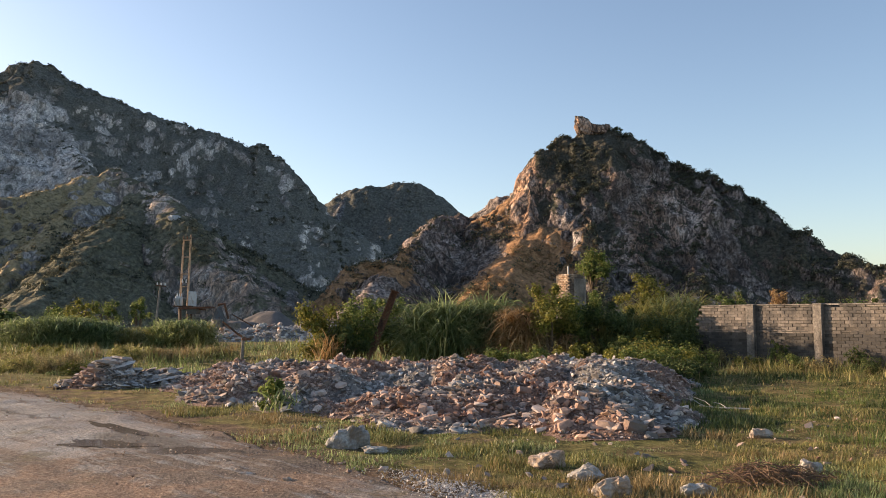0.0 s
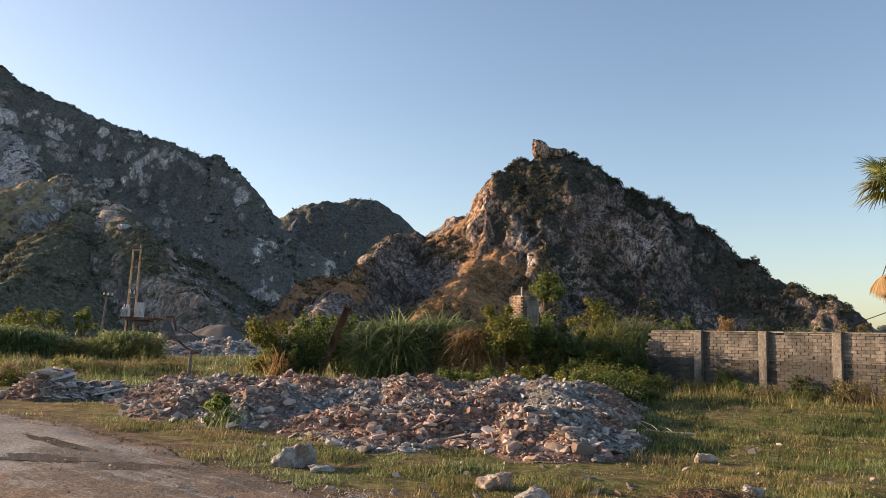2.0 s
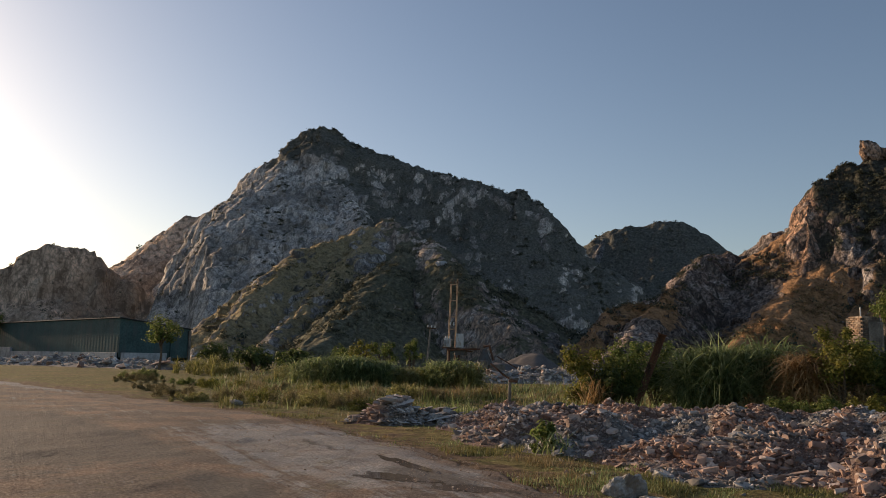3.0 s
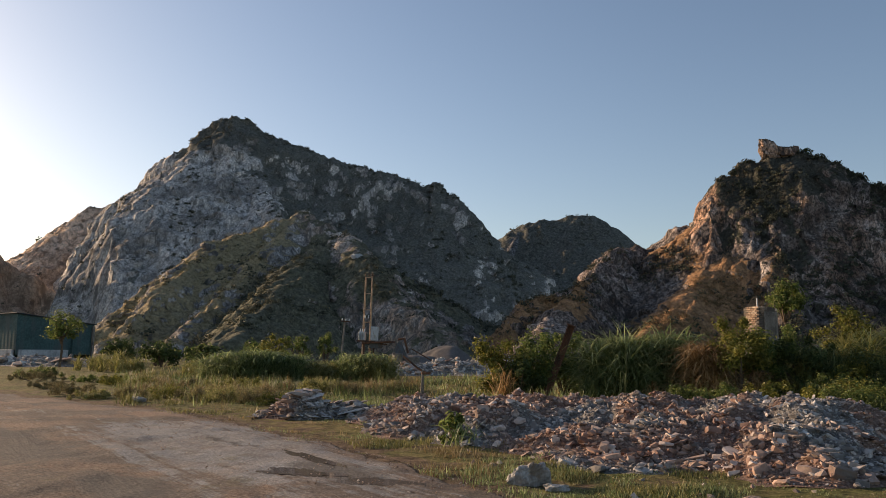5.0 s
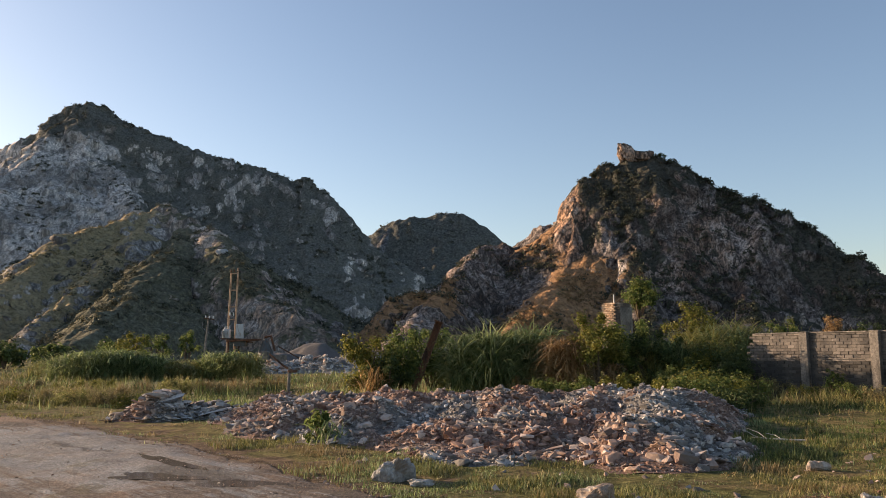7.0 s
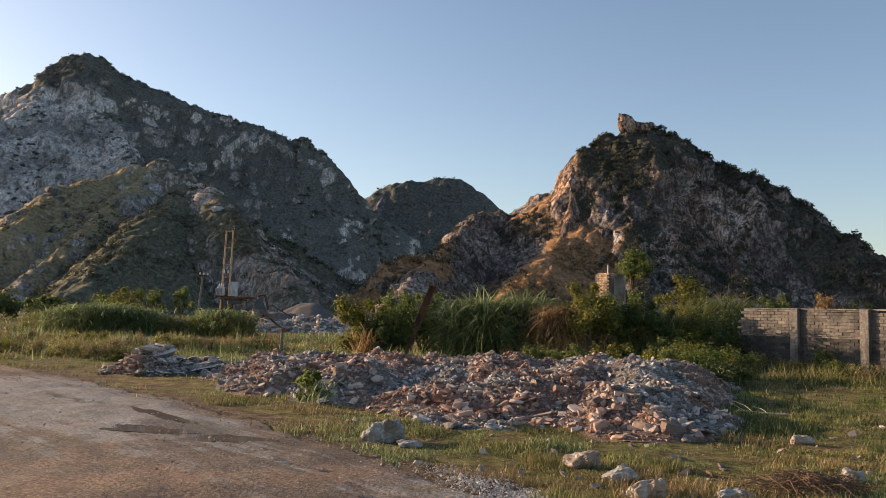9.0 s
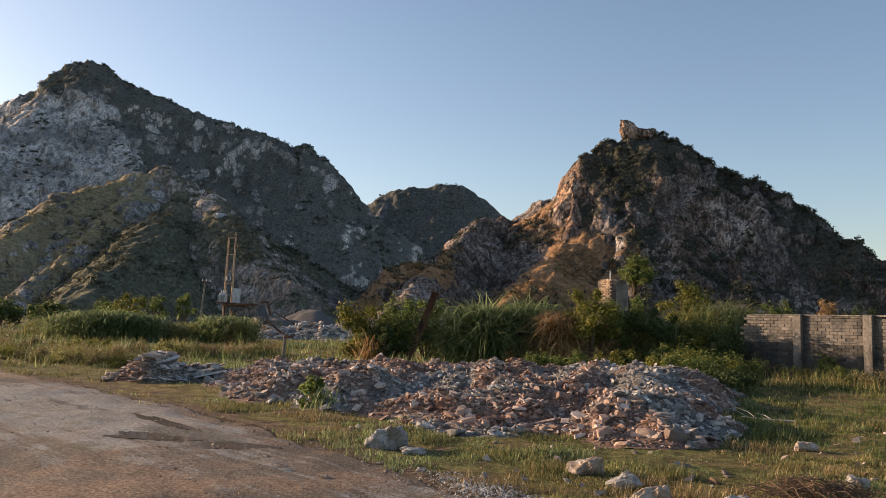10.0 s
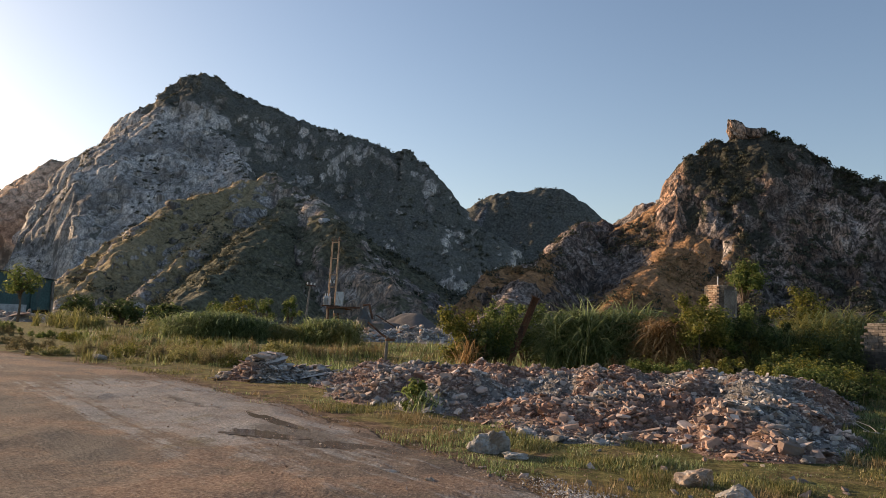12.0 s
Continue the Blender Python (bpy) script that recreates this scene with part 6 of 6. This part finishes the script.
# ---- stone crusher ----
def crusher(x, y):
    root = thing("stone_crusher", pose(x, y, 0), "small idle stone crusher with a grey hopper and rusty frame", "crusher")
    part("hopper", tube(bmesh.new(), ((0, 0, 0.9), (0, 0, 1.5), (0, 0, 2.7)), (0.8, 0.7, 0.2), 10), M_TEAL, root, "dull grey steel cone")
    part("spout", tube(bmesh.new(), ((-0.1, 0, 2.9), (0.5, 0, 3.0), (0.9, 0, 1.6)), (0.12, 0.12, 0.1), 8), M_RUST, root)
    for k, l in ((-0.9, 1.0), (0.9, 1.0), (-2.6, 2.6), (-3.6, 2.6)):
        part("leg", box(bmesh.new(), (0.14, 0.14, l), (k, 0, l / 2), bevel=0.01), M_RUST, root)
    part("deck", box(bmesh.new(), (3.0, 1.4, 0.16), (-2.1, 0, 2.62), (0, -2, 0), bevel=0.02), M_RUST, root)
    part("motor_box", box(bmesh.new(), (1.1, 0.9, 0.5), (-2.4, 0, 2.3), bevel=0.04), M_TEAL, root)
    part("plinth", box(bmesh.new(), (1.2, 1.0, 1.2), (1.4, -0.3, 0.6), bevel=0.04, jitter=0.05, seed=4), M_CONCRETE, root, "pale concrete plinth")
    part("plinth", box(bmesh.new(), (0.7, 1.0, 1.6), (0.2, -0.8, 0.8), bevel=0.04, jitter=0.05, seed=5), M_CONCRETE, root, "pale concrete plinth")
    part("rail", tube(bmesh.new(), ((1.2, 0.2, 2.0), (3.0, 0.2, 1.0), (4.2, 0.2, 0.4)), 0.06, 6), M_RUST, root)
    return root


crusher(-21.0, 75.0)


def sand_heap(x, y, rx, ry, h, seed):
    bm = bmesh.new()
    rings = []
    for j in range(13):
        r = j / 12
        ring = []
        for k in range(36):
            a = 2 * math.pi * k / 36
            rr = r * (1 + 0.3 * float(fbm(math.cos(a) + seed, math.sin(a), 2, seed)))
            z = h * (max(0.0, 1 - r) ** 0.9 if r > 0.2 else 0.82 - 0.1 * r) + 0.16 * float(fbm(r * 5 * math.cos(a), r * 5 * math.sin(a), 4, seed)) - (0.15 if j == 12 else 0)
            ring.append(bm.verts.new((rx * rr * math.cos(a), ry * rr * math.sin(a), z)) if j else None)
        rings.append(ring)
    top = bm.verts.new((0, 0, h * 0.84))
    for k in range(36):
        bm.faces.new((top, rings[1][k], rings[1][(k + 1) % 36]))
        for j in range(1, 12):
            bm.faces.new((rings[j][k], rings[j + 1][k], rings[j + 1][(k + 1) % 36], rings[j][(k + 1) % 36]))
    return solid("sand_heap", bm, M_SAND, pose(x, y, 0), "smooth grey-brown heap of crushed sand in the quarry mouth", "sand heap", "sand heaps", shade=True)


sand_heap(-20.6, 95, 5.4, 4.4, 3.0, 1)
sand_heap(-24.3, 92, 5.4, 3.6, 1.7, 2)


# ---- shed, hut and yard at the road's far end ----
def shed():
    """One long wall faces the road; the roof falls away from it."""
    root = thing("industrial_shed", pose(-85.5, 100, 0, 0, 0, 157.5), "large dark teal sheet-metal shed on a grey base wall", "shed")
    L, D, H, HB = 47.0, 12.0, 7.15, 5.85
    bm = bmesh.new()
    n = 94
    tops, lows = [], []
    for k in range(n + 1):
        yy = 0.012 if k % 2 else 0.0
        lows.append(bm.verts.new((L * k / n, yy, 1.9)))
        tops.append(bm.verts.new((L * k / n, yy, H - 0.05)))
    for k in range(n):
        bm.faces.new((lows[k], lows[k + 1], tops[k + 1], tops[k]))
    part("front_cladding", bm, M_SHEET, root, "dark teal ribbed sheet")
    bm = bmesh.new()
    q = [bm.verts.new(p) for p in ((-0.02, 0, 1.2), (-0.02, -D, 1.2), (-0.02, -D, HB - 0.05), (-0.02, 0, H - 0.05), (0.08, 0, 1.2), (0.08, -D, 1.2), (0.08, -D, HB - 0.05), (0.08, 0, H - 0.05))]
    for ids in ((0, 1, 2, 3), (7, 6, 5, 4), (0, 4, 5, 1), (1, 5, 6, 2), (2, 6, 7, 3), (3, 7, 4, 0)):
        bm.faces.new([q[k] for k in ids])
    part("end_cladding", bm, M_SHEET, root, "dark teal sheet")
    part("side_cladding", box(bmesh.new(), (0.1, D, 5.8), (L, -D / 2, 2.9)), M_SHEET, root)
    part("back_cladding", box(bmesh.new(), (L, 0.1, HB), (L / 2, -D, HB / 2)), M_SHEET, root)
    part("roof", box(bmesh.new(), (L + 0.8, math.hypot(D, H - HB) + 0.6, 0.12), (L / 2, -D / 2, (H + HB) / 2 + 0.05), (math.degrees(math.atan2(H - HB, D)), 0, 0), bevel=0.02), M_ROOF, root, "dark sheet roof")
    part("base_wall", box(bmesh.new(), (L - 0.4, 0.3, 1.95), (L / 2 + 0.2, 0.12, 0.97), bevel=0.03, jitter=0.06, seed=3), M_PALEWALL, root, "grey rendered base wall")
    part("base_block", box(bmesh.new(), (6.0, 0.4, 2.7), (L - 4, 0.2, 1.35), bevel=0.03, jitter=0.06, seed=4), M_PALEWALL, root, "grey rendered base wall")
    part("base_block", box(bmesh.new(), (0.3, D * 0.62, 1.9), (-0.2, -D * 0.34, 0.95), bevel=0.03, jitter=0.06, seed=6), M_PALEWALL, root, "grey rendered base wall")
    for y in (-8.6, -11.8):
        part("column", box(bmesh.new(), (0.35, 0.35, 5.6), (-0.25, y, 2.8), bevel=0.02), M_SHEET if y > -10 else M_CONCRETE, root)
    return root


shed()


def hut():
    root = thing("open_hut", pose(-121.5, 103, 0), "small open hut with red walls and a thin roof", "hut")
    part("wall", box(bmesh.new(), (5.0, 3.5, 3.2), (1.5, 1, 1.6), bevel=0.03), M_REDWALL, root, "dull red wall")
    part("roof", box(bmesh.new(), (8.0, 5.0, 0.2), (0.3, 0.8, 4.5), (0, 2, 0), bevel=0.03), M_RUST, root)
    for x in (-3.2, -0.6, 1.0, 3.6):
        part("post", box(bmesh.new(), (0.25, 0.25, 4.4), (x, -1.2, 2.2), bevel=0.02), M_PALEWALL, root)
    return root


hut()


def field_tree(x, y, h, r, seed, mat, leaves=2200, leaf=0.5):
    rng = random.Random(seed)
    root = bush(x, y, r, r, h * 0.5, leaves, leaf, mat, "spreading tree with a dark open crown", seed, z0=h * 0.52, low=0.0, name="tree", clumps=20, group="trees near the shed", category="tree")
    part("trunk", tube(bmesh.new(), ((0, 0, -h * 0.52), (0.15, 0, -h * 0.25), (0.05, 0.1, 0.0), (0, 0, h * 0.2)), (0.028 * h, 0.022 * h, 0.018 * h, 0.008 * h), 8), M_BARK, root)
    for k in range(4):
        a = rng.uniform(0, 6.28)
        part("limb", tube(bmesh.new(), ((0, 0, -0.1 * h), (math.cos(a) * r * 0.4, math.sin(a) * r * 0.4, h * 0.12), (math.cos(a) * r * 0.75, math.sin(a) * r * 0.75, h * 0.26)), (0.013 * h, 0.009 * h, 0.004 * h), 6), M_BARK, root)
    return root


field_tree(-129.5, 116, 10.5, 3.2, 401, M_DARKLEAF)
field_tree(-139, 118, 8.5, 3.2, 402, M_DARKLEAF)
field_tree(-58.5, 75, 5.8, 1.9, 403, M_LEAF, 1500, 0.35)
field_tree(-150, 125, 9, 3.5, 404, M_DARKLEAF)


# ---- fan palm by the wall ----
def palm(x, y, h):
    root = thing("fan_palm", pose(x, y, 0), "tall fan palm with stiff fronds and a skirt of dead leaves", "palm")
    rnd = random.Random(9)
    part("trunk", tube(bmesh.new(), [(0.03 * math.sin(k), 0, h * k / 10) for k in range(11)], [0.2 - 0.008 * k + 0.01 * (k % 2) for k in range(11)], 10), M_BARK, root)

    def fan(stalk_end, out, size, droop, mat, label, hang=0.0):
        s, o = Vector(stalk_end), Vector(out).normalized()
        top = Vector((0, 0, h - 0.1))
        bm = bmesh.new()
        tube(bm, (top * 0.98, top.lerp(s, 0.6) + Vector((0, 0, 0.25 if not hang else 0.05)), s), (0.03, 0.022, 0.014), 6)
        stalk = part("frond", bm, M_BARK if hang else M_LEAFY, root)
        side = o.cross(Vector((0, 0, 1)))
        side = side.normalized() if side.length > 0.1 else Vector((1, 0, 0))
        up = side.cross(o).normalized()
        bm = bmesh.new()
        for k in range(34):
            a = radians(-125 + 250 * k / 33)
            if hang:
                a *= 0.42
            way = (o * math.cos(a) + side * math.sin(a)).normalized()
            ln = size * rnd.uniform(0.82, 1.1)
            half = 0.035 * size if not hang else 0.05 * size
            across = (side * math.cos(a) - o * math.sin(a)).normalized()
            p = [s + way * ln * t + up * 0.05 * math.sin(3 * t) - Vector((0, 0, 1)) * droop * ln * t * t * rnd.uniform(0.7, 1.3) for t in (0.0, 0.35, 0.7, 1.0)]
            w = (0.004, half, half * 0.7, 0.003)
            row = [(bm.verts.new(q - across * ww), bm.verts.new(q + up * ww * 0.5), bm.verts.new(q + across * ww)) for q, ww in zip(p, w)]
            for r0, r1 in zip(row, row[1:]):
                bm.faces.new((r0[0], r0[1], r1[1], r1[0]))
                bm.faces.new((r0[1], r0[2], r1[2], r1[1]))
        part("leaf_fan", bm, mat, stalk, label)

    for k in range(15):
        a = 2 * math.pi * k / 15 + rnd.uniform(-0.15, 0.15)
        el = rnd.uniform(-0.3, 0.9)
        d = Vector((math.cos(a) * math.cos(el), math.sin(a) * math.cos(el), math.sin(el)))
        fan(Vector((0, 0, h)) + d * rnd.uniform(0.75, 0.95), d + Vector((0, 0, 0.1)), 1.0, 0.35, M_REED if k % 3 else M_LEAFY, "stiff green leaf fan")
    fan((-1.15, -0.1, h + 0.05), (-1, -0.15, 0.25), 0.95, 0.45, M_YREED, "yellowing leaf fan")
    fan((-1.0, 0.1, h + 0.5), (-0.8, 0.1, 0.7), 0.95, 0.15, M_REED, "stiff green leaf fan")
    for dx, dz in ((-1.0, -2.75), (-0.85, -2.95), (-1.15, -2.85)):
        fan((dx, rnd.uniform(-0.2, 0.2), h + dz), (-0.15, 0, -1), 0.8, 0.0, M_DRYREED, "dead brown hanging leaf", 1.0)
    for k in range(9):
        a = 2 * math.pi * k / 9
        fan((math.cos(a) * 0.5, math.sin(a) * 0.5, h - 1.6 - 0.3 * rnd.random()), (math.cos(a) * 0.3, math.sin(a) * 0.3, -1), 0.7, 0.0, M_DRYREED, "dead brown hanging leaf", 1.0)
    return root


palm(16.35, 24.2, 6.75)


def cable(a, b, sag, r):
    a, b = Vector(a), Vector(b)
    pts = [a.lerp(b, k / 16) - Vector((0, 0, sag * 4 * (k / 16) * (1 - k / 16))) for k in range(17)]
    return solid("overhead_cable", tube(bmesh.new(), pts, r, 6), M_CABLE, Matrix(), "thin dark cable running up from the wall", "cable")


cable((13.08, 23.02, 2.15), (22.0, 19.0, 7.0), 0.25, 0.014)
